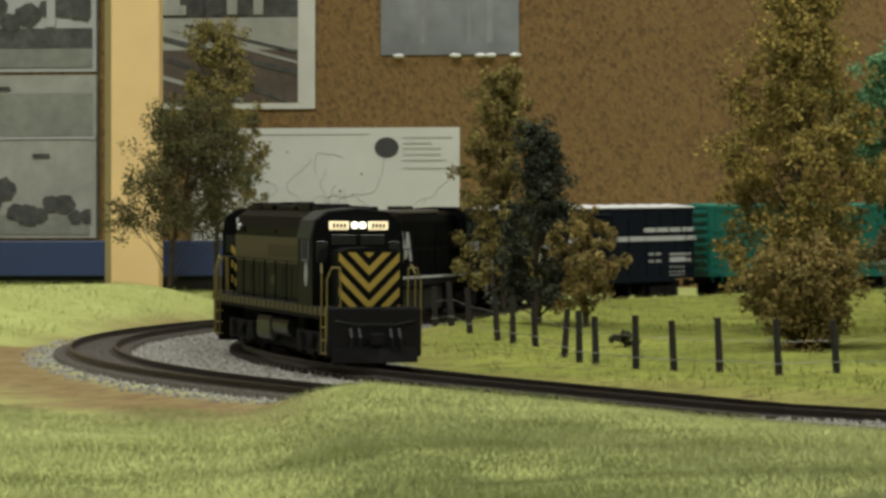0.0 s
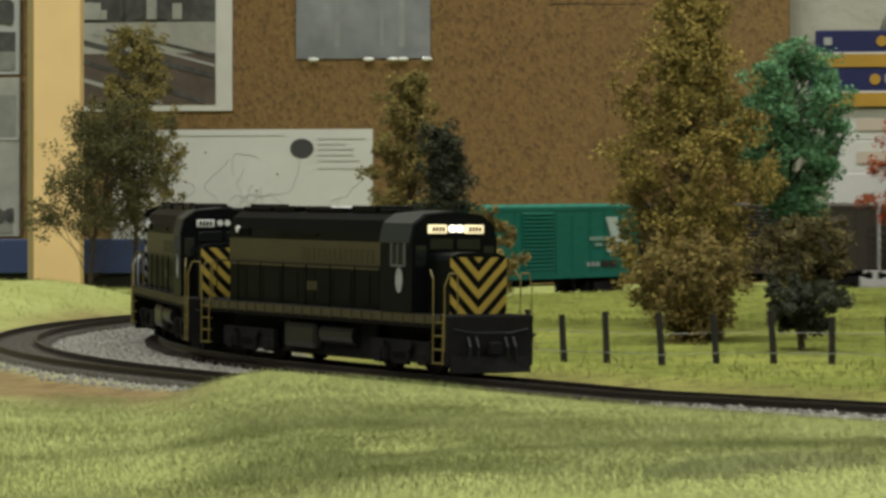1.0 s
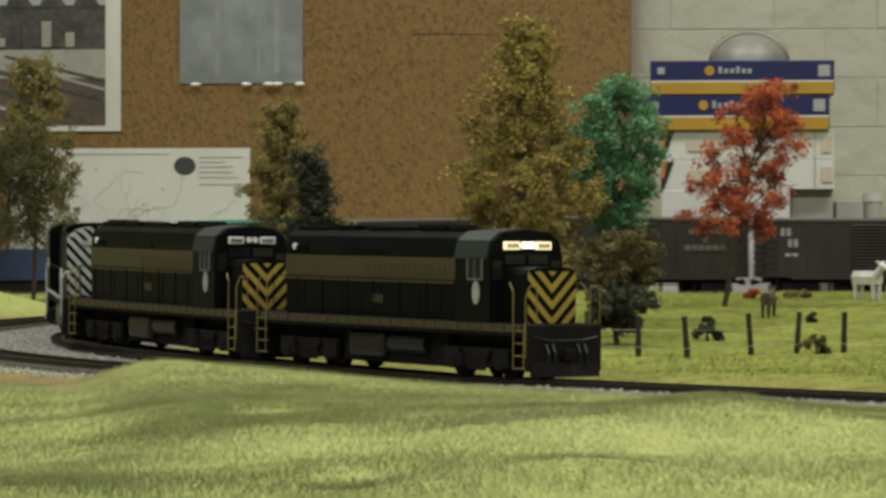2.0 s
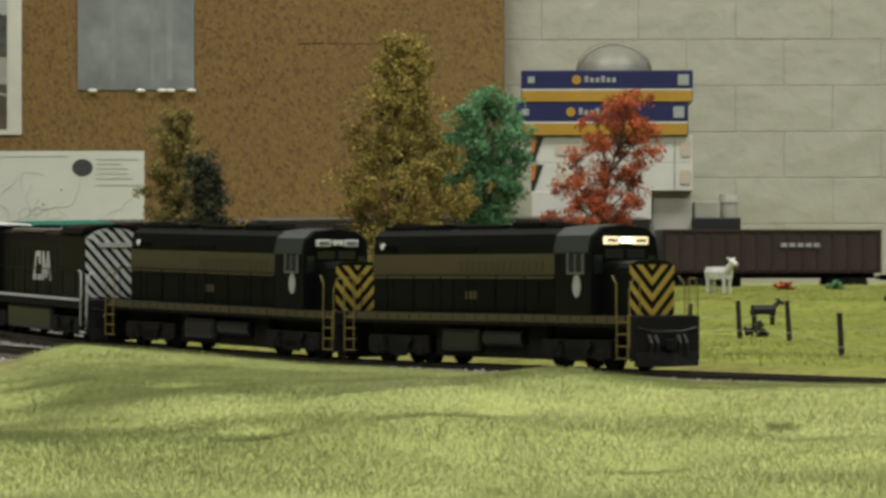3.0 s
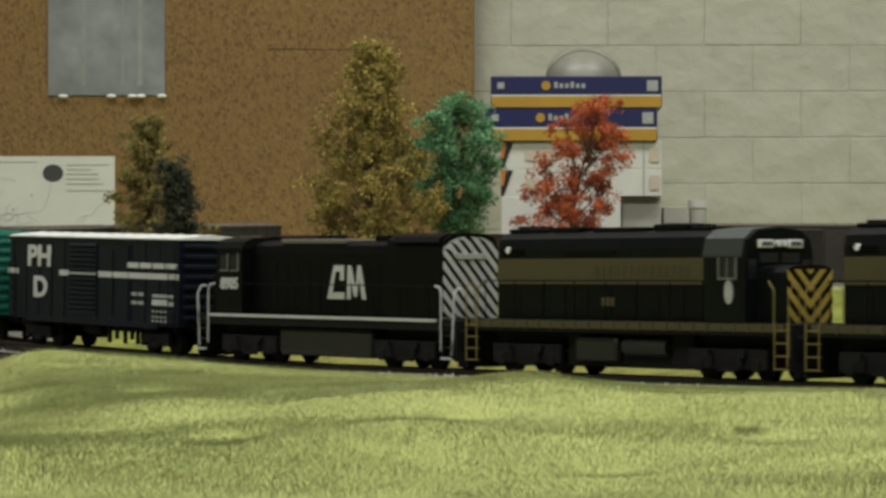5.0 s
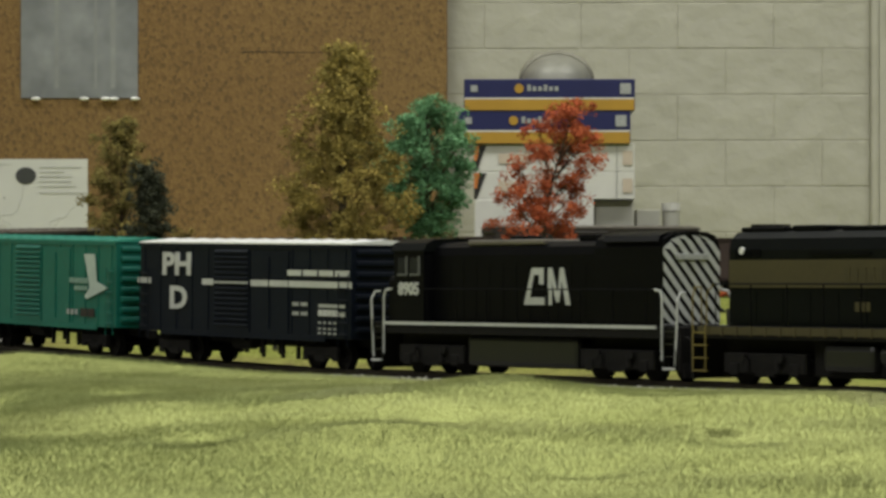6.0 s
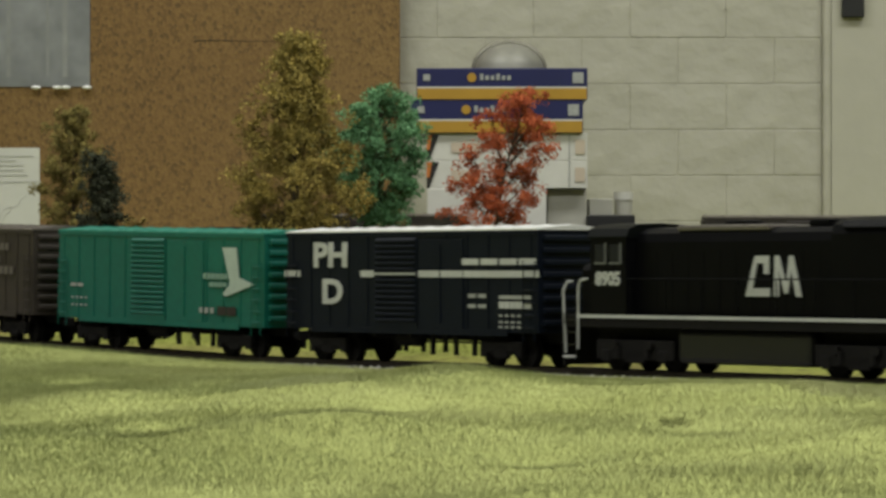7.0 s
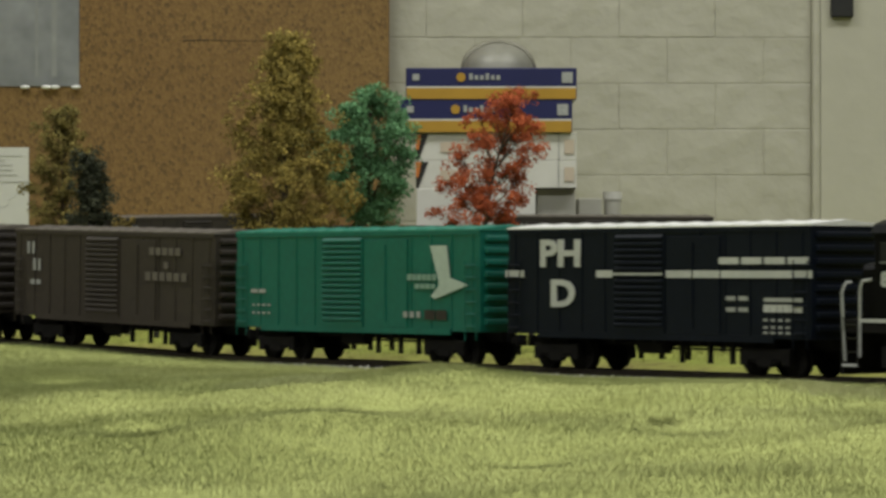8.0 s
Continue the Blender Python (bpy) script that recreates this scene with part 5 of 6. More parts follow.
def tree(label, x, y, top, half, colours, seed, z=None, trunk_r=0.0016, low=0.12, profile=((0, 0.6), (0.3, 0.9), (0.5, 1), (0.8, 0.7), (1, 0.25)), clumps=150, per=34, size=0.00095, lean=0.0, name="tree", gaps=0.0, spread=0.17):
    """A model tree: tapered trunk, limbs, and a crown of boughs with many small leaves. profile: the crown's half width, foot to top, as shares of half."""
    rng = random.Random(seed)
    z0 = ground_at(x, y) if z is None else z
    H = top - z0
    h = holder(name, label, "tree")
    h.location = (x, y, z0)
    bt, bc = bmesh.new(), bmesh.new()
    bend = half * 0.06 * math.sin(seed)
    stem = [Vector((0, 0, -0.002)), Vector((lean * 0.22 + bend, 0, H * 0.3)), Vector((lean * 0.62 - bend, bend, H * 0.62)), Vector((lean, 0, H * 0.93))]
    for k in range(3):
        rod(bt, stem[k], stem[k + 1], trunk_r * (1, 0.72, 0.45)[k], 8, trunk_r * (0.72, 0.45, 0.15)[k])
    def axis(u):
        w = min(max(u, 0), 0.999) * 3
        k = int(w)
        return stem[k].lerp(stem[k + 1], w - k)
    def width(u):
        for (u0, w0), (u1, w1) in zip(profile, profile[1:]):
            if u <= u1:
                return half * (w0 + (w1 - w0) * (u - u0) / (u1 - u0))
        return half * profile[-1][1]
    boughs = max(4, clumps // 6)
    for i in range(boughs):
        u = (i + rng.random()) / boughs
        if rng.random() < gaps:
            continue
        ang = 2.399 * i + rng.uniform(-0.5, 0.5)
        rad = max(0.0, width(u) * rng.uniform(0.45, 1.0) - half * spread * 0.7)
        zz = H * (low + (1 - low) * u) - half * spread * 0.6 * u
        mid = axis(zz / H)
        c = Vector((mid.x + rad * math.cos(ang), mid.y + rad * math.sin(ang), zz))
        foot = axis(max(0.06, (zz - rad * 0.8) / H))
        rod(bt, foot, c, trunk_r * 0.26, 5, trunk_r * 0.08)
        for _ in range(6):
            s = half * spread
            q = c + Vector((rng.gauss(0, s), rng.gauss(0, s), rng.gauss(0, s * 0.62)))
            if rng.random() < 0.4:
                rod(bt, c.lerp(foot, 0.25), q, trunk_r * 0.10, 4, trunk_r * 0.04)
            leaf_cloud(bc, rng, q, half * rng.uniform(0.10, 0.20) * (0.5 + 3 * spread), int(per * 1.7), size)
    part("trunk", bt, M["bark"], h, "thin brown trunk and branches")
    me = bpy.data.meshes.new("crown")
    bc.to_mesh(me)
    bc.free()
    me.materials.append(leafy("foliage", colours, 0.85, [(70, 0.42, 0.66, (0.62, 0.64, 0.60)), (210, 0.50, 0.72, (0.66, 0.66, 0.62))], 0.45, 0.35))
    cr = new("crown", me)
    cr.parent = h
    return h


OLIVE = [(0.11, 0.095, 0.026), (0.21, 0.17, 0.044), (0.30, 0.23, 0.062), (0.155, 0.13, 0.035)]
DARKOLIVE = [(0.04, 0.042, 0.014), (0.08, 0.078, 0.024), (0.13, 0.115, 0.034), (0.06, 0.058, 0.018)]
GOLD = [(0.12, 0.10, 0.024), (0.25, 0.19, 0.04), (0.52, 0.38, 0.09), (0.20, 0.16, 0.036)]
DARK = [(0.022, 0.028, 0.016), (0.045, 0.052, 0.028), (0.065, 0.066, 0.034)]
GREEN = [(0.055, 0.15, 0.06), (0.12, 0.29, 0.12), (0.22, 0.45, 0.23), (0.085, 0.20, 0.08)]
RED = [(0.28, 0.05, 0.018), (0.50, 0.10, 0.032), (0.60, 0.16, 0.055), (0.38, 0.07, 0.024)]
RUST = [(0.125, 0.098, 0.028), (0.25, 0.185, 0.05), (0.36, 0.25, 0.072), (0.175, 0.14, 0.038)]
BROWNGREEN = [(0.06, 0.054, 0.02), (0.13, 0.11, 0.036), (0.20, 0.15, 0.05)]


CONE = ((0, 1.0), (0.25, 0.80), (0.55, 0.50), (0.8, 0.27), (1, 0.07))
SPIRE = ((0, 1.0), (0.3, 0.95), (0.6, 0.76), (0.85, 0.48), (1, 0.16))
FLAME = ((0, 0.8), (0.15, 1.0), (0.36, 0.98), (0.52, 0.82), (0.68, 0.62), (0.82, 0.46), (0.93, 0.32), (1, 0.12))
ROUND = ((0, 0.30), (0.15, 0.50), (0.35, 0.85), (0.6, 1.0), (0.8, 0.85), (0.94, 0.5), (1, 0.25))
BUSHY = ((0, 0.45), (0.3, 0.82), (0.6, 1.0), (0.85, 0.82), (1, 0.4))
OPEN = ((0, 0.95), (0.2, 0.85), (0.45, 0.9), (0.65, 1.0), (0.85, 0.75), (1, 0.3))


def trees():
    tree("tall olive model tree behind the curve", -0.424, 2.25, 0.178, 0.0300, OLIVE, 21, low=0.30, profile=((0, 0.8), (0.4, 1), (0.7, 0.85), (0.9, 0.55), (1, 0.25)), clumps=300, per=36)
    tree("broad dark olive model tree with an open crown", -0.440, 2.20, 0.1310, 0.0455, DARKOLIVE, 31, low=0.34, profile=OPEN, clumps=330, per=34, lean=0.016, gaps=0.08, spread=0.13, trunk_r=0.0014)
    tree("tall slender olive-brown model tree", -0.2347, 2.02, 0.1372, 0.026, OLIVE, 22, low=0.15, profile=SPIRE, clumps=290, per=36)
    tree("dark green model conifer", -0.2030, 1.88, 0.1035, 0.0250, DARK, 23, low=0.10, profile=CONE, clumps=260, per=36, name="conifer_tree", spread=0.15)
    tree("small yellow-brown bushy model tree", -0.1800, 1.86, 0.0625, 0.018, RUST, 24, low=0.2, profile=BUSHY, clumps=110, per=34, name="small_tree", spread=0.2)
    tree("very tall golden autumn model tree", -0.0859, 1.80, 0.1646, 0.0390, GOLD, 25, low=0.14, profile=FLAME, clumps=680, per=40, spread=0.125)
    tree("bright green round-topped model tree", -0.0412, 1.85, 0.1363, 0.0340, GREEN, 26, low=0.40, profile=ROUND, clumps=400, per=40, spread=0.13)
    tree("bright red autumn model maple with open twigs", 0.0165, 1.98, 0.1435, 0.0318, RED, 27, low=0.34, profile=OPEN, clumps=340, per=32, gaps=0.10, lean=0.0264, spread=0.12)
    tree("rust-coloured bushy model tree beside the fence", -0.0805, 1.72, 0.0500, 0.0260, RUST, 28, low=0.10, profile=BUSHY, clumps=260, per=40, name="bush", spread=0.18)
    tree("brown-green bushy model tree with a dark base", -0.0362, 1.72, 0.0592, 0.021, BROWNGREEN, 29, low=0.42, profile=BUSHY, clumps=140, per=36, name="bush")
    tree("low dark green bush under a tree", -0.0369, 1.66, 0.0328, 0.019, DARK, 30, low=0.35, profile=BUSHY, clumps=120, per=36, name="bush")
    for x, y, r, c in ((-0.153, 1.72, 0.006, DARK), (0.005, 1.70, 0.010, DARK), (0.052, 1.62, 0.008, BROWNGREEN), (0.10, 1.66, 0.007, DARK), (0.20, 1.95, 0.008, DARK), (0.235, 1.82, 0.007, BROWNGREEN), (0.06, 1.86, 0.004, DARK)):
        tree("low scrubby green bush in the field", x, y, ground_at(x, y) + r * 1.1, r, c, int(1000 + x * 977), low=0.1, clumps=22, per=26, trunk_r=0.0008, name="shrub")


trees()


def fence():
    f = holder("fence", "rough dark timber post fence with thin wire", "fence")
    rng = random.Random(9)
    last = None
    spots = [(-0.2520, 1.9000, 0.0068), (-0.2393, 1.8600, 0.0064), (-0.2263, 1.8200, 0.0066), (-0.2087, 1.7700, 0.0055), (-0.2003, 1.7500, 0.0051), (-0.1880, 1.7200, 0.0052), (-0.1722, 1.6700, 0.0033),
             (-0.1636, 1.6400, 0.0025), (-0.1557, 1.6200, 0.0017), (-0.1398, 1.6000, 0.0003), (-0.1256, 1.5900, 0.0007), (-0.1095, 1.5900, 0.0007), (-0.0881, 1.5700, -0.0000), (-0.0684, 1.5800, 0.0010),
             (-0.0474, 1.5800, -0.0003), (-0.0265, 1.5700, -0.0006), (-0.0051, 1.5500, -0.0006), (0.0235, 1.6200, 0.0016), (0.0436, 1.6300, 0.0014), (0.0646, 1.6300, 0.0014), (0.0902, 1.6400, 0.0012), (0.1134, 1.6200, 0.0010), (0.1217, 1.4200, -0.0024), (0.1440, 1.4200, -0.0024)]
    for x, y, _ in spots:
        z = ground_at(x, y)
        bm = bmesh.new()
        hgt = rng.uniform(0.0170, 0.0198)
        lx, ly = rng.uniform(-0.0016, 0.0016), rng.uniform(-0.001, 0.001)
        rod(bm, (0, 0, -0.003), (lx, ly, hgt), 0.0014, 7, 0.0012)
        ob = part("post", bm, M["post"], f)
        ob.location = (x, y, z)
        bm = bmesh.new()
        rod(bm, (lx * 0.25, ly * 0.25, 0.0038), (lx * 0.30, ly * 0.30, 0.0044), 0.00165, 7)
        part("wire_wrap", bm, M["wire"], ob)
        if last:
            for hh in (0.0041, 0.0115):
                bm = bmesh.new()
                rod(bm, (last[0], last[1], last[2] + hh), (x, y, z + hh), 0.00010, 4)
                part("wire", bm, M["wire"], f)
        last = (x, y, z)


fence()


def cow(label, x, y, turn, k, material):
    """A small standing cattle figure, one plain shape."""
    bm = bmesh.new()
    prism(bm, [(v[0], v[1]) for v in ((-0.0022, 0.0075), (0.0022, 0.0075), (0.0030, 0.0110), (0.0018, 0.0138), (-0.0018, 0.0138), (-0.0030, 0.0110))], -0.0085, 0.0075)
    for lx in (-0.0070, 0.0060):
        for ly in (-0.0017, 0.0017):
            rod(bm, (lx, ly, 0), (lx, ly, 0.0085), 0.0008, 6, 0.0012)
    rod(bm, (0.0065, 0, 0.0115), (0.0105, 0, 0.0160), 0.0021, 8, 0.0014)
    rod(bm, (0.0095, 0, 0.0165), (0.0142, 0, 0.0148), 0.0017, 8, 0.0010)
    for s in (-1, 1):
        rod(bm, (0.0098, 0, 0.0172), (0.0092, s * 0.0026, 0.0180), 0.0005, 5)
    rod(bm, (-0.0085, 0, 0.0132), (-0.0098, 0, 0.0070), 0.0004, 5)
    ob = thing("cow_figurine", bm, material, label, "figurine", "cattle in the field")
    ob.matrix_basis = pose(x, y, ground_at(x, y) - 0.0004, 0, 0, turn) @ Matrix.Diagonal((k, k, k, 1))


p = (0.0390, 1.9000, 0.0064)
cow("small brown model cow standing in the field", p[0], p[1], 75, 0.95, M["hide_brown"])
p = (0.1000, 2.0500, 0.0181)
cow("small white model cow standing in the field", p[0], p[1], -55, 1.25, M["hide_white"])
p = (0.1089, 1.7500, 0.0063)
cow("small black model cow lying behind the fence", p[0], p[1], 20, 0.8, M["dark"])


# ---- things on and before the wall ----
def plate(name, parent, material, x0, x1, z0, z1, y, thick=0.0006, label=""):
    bm = bmesh.new()
    box(bm, x0, x1, y - thick, y, z0, z1)
    return part(name, bm, material, parent, label)


def slanted(name, parent, material, pts, y, label=""):
    """A flat printed shape standing on the wall plane."""
    bm = bmesh.new()
    a = [bm.verts.new((x, y, z)) for x, z in pts]
    b = [bm.verts.new((x, y + 0.0003, z)) for x, z in pts]
    n = len(pts)
    for i in range(n):
        bm.faces.new((a[i], a[(i + 1) % n], b[(i + 1) % n], b[i]))
    bm.faces.new(a)
    bm.faces.new(b[::-1])
    return part(name, bm, material, parent, label)


def wall_things():
    y = WALL_Y - 0.0125
    # timber post
    a, b = (-0.5314, 2.4600, 0.2038), (-0.5003, 2.4600, 0.0154)
    bm = bmesh.new()
    box(bm, a[0], b[0], 2.45, 2.462, -0.045, 0.8, 0.001)
    thing("timber_post", bm, M["wood_post"], "pale yellow squared timber post standing on the table", "post")
    # the post's shadow side: its shade is painted as a separate olive strip
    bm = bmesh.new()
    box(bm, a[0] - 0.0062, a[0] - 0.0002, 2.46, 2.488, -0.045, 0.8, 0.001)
    thing("timber_strip", bm, M["post_shade"], "shaded left side of the timber post, painted as an olive-brown strip", "trim")
    # map
    tr = (-0.3335, 2.6350, 0.1337)
    m = holder("map_sheet", "white printed line map with dark round emblem on cork", "map")
    X1, Z1 = tr[0], tr[2]
    plate("paper", m, M["paper"], X1 - 0.185, X1, -0.02, Z1, y)
    lx, lz = X1 - 0.050, Z1 - 0.0135
    bm = bmesh.new()
    bmesh.ops.create_cone(bm, cap_ends=True, segments=28, radius1=0.0083, radius2=0.0083, depth=0.0005, matrix=pose(lx, y - 0.0008, lz, 90) @ Matrix.Diagonal((1, 0.83, 1, 1)))
    part("round_emblem", bm, M["ink"], m, "dark oval emblem")
    for dz, w in ((0.0068, 0.034), (0.0030, 0.020), (-0.0006, 0.026), (-0.0046, 0.026), (-0.0086, 0.030), (-0.0140, 0.040)):
        plate("print_line", m, M["ink_pale"], lx + 0.011, lx + 0.011 + w, lz + dz - 0.0005, lz + dz + 0.0005, y - 0.0008, 0.0003)
    plate("print_line", m, M["ink_pale"], X1 - 0.182, X1 - 0.062, Z1 - 0.0045, Z1 - 0.0040, y - 0.0008, 0.0003)
    rng = random.Random(12)
    for k in range(30):
        bm = bmesh.new()
        x, z = X1 - rng.uniform(0.01, 0.17), rng.uniform(0.045, Z1 - 0.03)
        ang = rng.uniform(0, 6.28)
        for _ in range(rng.randint(14, 34)):
            ang += rng.uniform(-0.7, 0.7)
            nx, nz = x + 0.0024 * math.cos(ang), z + 0.0024 * math.sin(ang)
            nx = min(max(nx, X1 - 0.18), X1 - 0.004)
            nz = min(nz, Z1 - 0.006)
            rod(bm, (x, y - 0.0008, z), (nx, y - 0.0008, nz), 0.00019, 4)
            x, z = nx, nz
        part("map_line", bm, M["ink_pale"], m)
    for k in range(9):
        bm = bmesh.new()
        x, z = X1 - rng.uniform(0.06, 0.17), rng.uniform(0.07, Z1 - 0.012)
        rod(bm, (x, y - 0.0010, z), (x, y - 0.0006, z), rng.uniform(0.0006, 0.0011), 8)
        part("map_dot", bm, M["ink"], m)
    # yard photograph
    br = (-0.4329, 2.6350, 0.1469)
    ph = holder("photo_print", "colour photograph of a rail yard in a white mount", "picture")
    px, pz = br[0], br[2]
    plate("mount", ph, M["box_white"], px - 0.122, px, pz, 0.36, y, 0.0012, "white mount")
    x0, x1, z0 = px - 0.120, px - 0.0118, pz + 0.0045
    yy = y - 0.0014
    plate("print", ph, M["print_brown"], x0, x1, z0, z0 + 0.036, yy, 0.0003, "brown track area of the photograph")
    plate("print", ph, M["print_pale"], x0, x1, z0 + 0.036, z0 + 0.058, yy, 0.0003)
    plate("print", ph, M["print_dark"], x0, x1, z0 + 0.058, z0 + 0.092, yy, 0.0003)
    plate("print", ph, M["print_sky"], x0, x1, z0 + 0.092, 0.355, yy, 0.0003, "pale sky of the photograph")
    for j, (u0, w0, u1, w1, wide, mt) in enumerate(((0.00, 0.046, 0.108, 0.018, 0.0035, "print_dark"), (0.00, 0.034, 0.10, 0.0, 0.003, "print_dark"), (0.03, 0.052, 0.108, 0.033, 0.002, "print_dark"), (0.02, 0.050, 0.108, 0.026, 0.0022, "print_pale"), (0.00, 0.020, 0.07, 0.0, 0.003, "print_pale"))):
        slanted("print_track", ph, M[mt], [(x0 + u0, z0 + w0), (x0 + u1, z0 + w1), (x0 + u1, z0 + w1 + wide), (x0 + u0, z0 + w0 + wide)], yy - 0.0008)
    for j in range(14):
        u = rng.uniform(0.0, 0.098)
        w = rng.uniform(0.003, 0.008)
        plate("print_shape", ph, M["print_pale" if j % 3 else "print_dark"], x0 + u, min(x1, x0 + u + w), z0 + 0.060, z0 + 0.060 + rng.uniform(0.006, 0.020), yy - 0.0006 - 0.0001 * j, 0.0001)
    for j in range(4):
        u = 0.005 + 0.026 * j
        slanted("print_roof", ph, M["print_dark"], [(x0 + u, z0 + 0.090), (x0 + u + 0.022, z0 + 0.090), (x0 + u + 0.015, z0 + 0.100), (x0 + u + 0.004, z0 + 0.100)], yy - 0.0008)
    # older pictures further along, under clear film
    for zt, zb, lab, scheme in ((0.34, (-0.5849, 2.6350, 0.1734)[2], "grey landscape photograph under clear film", 0), ((-0.5849, 2.6350, 0.1722)[2], (-0.5849, 2.6350, 0.0589)[2], "faded grey-green landscape poster under clear film", 1)):
        o = holder("poster", lab, "picture")
        xr = (-0.5842, 2.6350, 0.1726)[0]
        plate("sheet", o, M["print_sky" if not scheme else "print_pale"], xr - 0.20, xr, zb, zt - 0.001, y, 0.0008)
        h = zt - zb
        if scheme:
            plate("print", o, M["print_mist"], xr - 0.198, xr - 0.004, zb + h * 0.62, zb + h * 0.88, y - 0.0012, 0.0003)
            plate("print", o, M["print_sky"], xr - 0.198, xr - 0.002, zb + h * 0.60, zb + h * 0.617, y - 0.0012, 0.0003, "pale border between two pictures")
            plate("print", o, M["print_mist"], xr - 0.198, xr - 0.006, zb + h * 0.02, zb + h * 0.14, y - 0.0010, 0.0003)
            for u, f in ((0.034, 0.49), (0.062, 0.90)):
                plate("print_line", o, M["print_dark"], xr - u - 0.012, xr - u, zb + h * f, zb + h * (f + 0.022), y - 0.0016, 0.0003)
            crowns = [(0.007 + 0.0085 * q, 0.10 + 0.10 * rng.random() + (0.10 if q % 5 in (2, 3) else 0.0), rng.uniform(0.0055, 0.0095)) for q in range(22)]
        else:
            plate("print", o, M["print_mist"], xr - 0.198, xr - 0.004, zb + 0.003, zb + 0.016, y - 0.0012, 0.0003)
            plate("print", o, M["print_dark"], xr - 0.198, xr - 0.004, zb + 0.0162, zb + 0.030, y - 0.0012, 0.0003)
            plate("print", o, M["print_sky"], xr - 0.036, xr - 0.030, zb + 0.031, zb + 0.050, y - 0.0016, 0.0003)
            crowns = [(0.010 + 0.013 * q, (0.034 + 0.016 * rng.random()) / h, rng.uniform(0.006, 0.011)) for q in range(14)]
        for q, (u, f, rad) in enumerate(crowns):
            ring = [(rad * (0.85 + 0.3 * rng.random())) for _ in range(14)]
            slab = [(xr - u + ring[i] * math.cos(i * 0.4488), zb + h * f + ring[i] * 0.9 * math.sin(i * 0.4488)) for i in range(14)]
            slanted("print_tree", o, M["print_dark"], [(min(px2, xr - 0.005), max(pz2, zb + 0.003)) for px2, pz2 in slab], y - 0.0018 - 0.00004 * q)
        plate("film_edge", o, M["film"], xr - 0.001, xr + 0.002, zb, zt - 0.001, y - 0.0008, 0.0006, "shiny clear film edge")
    # plastic sleeve, bulging a little, shiny tape along its foot
    r = (-0.2921, 2.6350, 0.1810)
    s = holder("plastic_sleeve", "clear plastic sleeve with a grey sheet, taped to cork", "document sleeve")
    plate("sheet", s, M["sleeve_grey"], r[0] - 0.0955, r[0] - 0.001, r[2] + 0.002, 0.36, y, 0.0006, "grey paper sheet")
    # pale bars paint the film's whitish highlight streaks onto the sheet
    for u, w, z0, z1 in ((0.068, 0.003, 0.16, 0.36), (0.036, 0.002, 0.12, 0.36), (0.023, 0.004, 0.1, 0.36)):
        plate("pale_print", s, M["sleeve_highlight"], r[0] - u, r[0] - u + w, max(z0, r[2] + 0.01), max(z1, r[2] + 0.014), y - (0.0008 if z1 > 0.3 else 0.0013), 0.0002)
    bm = bmesh.new()
    nx, nz = 16, 14
    g = [[bm.verts.new((r[0] - 0.097 + 0.097 * i / nx, y - 0.0022 - 0.0016 * math.sin(3.1 * i / nx) * (1 + 0.5 * math.sin(i * 2.1 + j)) , r[2] + (0.36 - r[2]) * j / nz)) for i in range(nx + 1)] for j in range(nz + 1)]
    for j in range(nz):
        for i in range(nx):
            bm.faces.new((g[j][i], g[j][i + 1], g[j + 1][i + 1], g[j + 1][i]))
    part("clear_film", bm, M["film"], s, "wrinkled clear plastic film", True)
    for u in (0.083, 0.044, 0.027, 0.020, 0.003):
        bm = bmesh.new()
        bmesh.ops.create_icosphere(bm, subdivisions=2, radius=1, matrix=pose(r[0] - u, y - 0.0030, r[2] + 0.0012) @ Matrix.Diagonal((0.0042, 0.0022, 0.0016, 1)))
        part("tape_tab", bm, M["tape"], s, "shiny tape tab", True)
    bm = bmesh.new()
    for k in range(6):
        rod(bm, (CORK_X1 - 0.166 + 0.011 * k, y + 0.0004, 0.2198 + 0.0004 * math.sin(k)), (CORK_X1 - 0.156 + 0.011 * k, y + 0.0004, 0.2198 + 0.0004 * math.sin(k + 1)), 0.00042 - 0.00004 * k, 5)
    thing("cork_crack", bm, M["brown_dark"], "thin dark crack across the cork board", "crack", kind="structure")
    # dark blue board, and a black box added to fill the dark gap beneath it
    z1, zm = (-0.5753, 2.5200, 0.0561)[2], (-0.5753, 2.5200, 0.0327)[2]
    bp = holder("blue_panel", "dark blue painted board behind the landscape", "board")
    bm = bmesh.new()
    box(bm, -1.3, -0.40, 2.52, 2.54, zm, z1, 0.001)
    part("board", bm, M["blue"], bp)
    bm = bmesh.new()
    box(bm, -1.3, -0.41, 2.525, 2.56, -0.045, zm, 0.001)
    part("plinth", bm, M["dark"], bp, "black box filling the dark gap under the blue board")


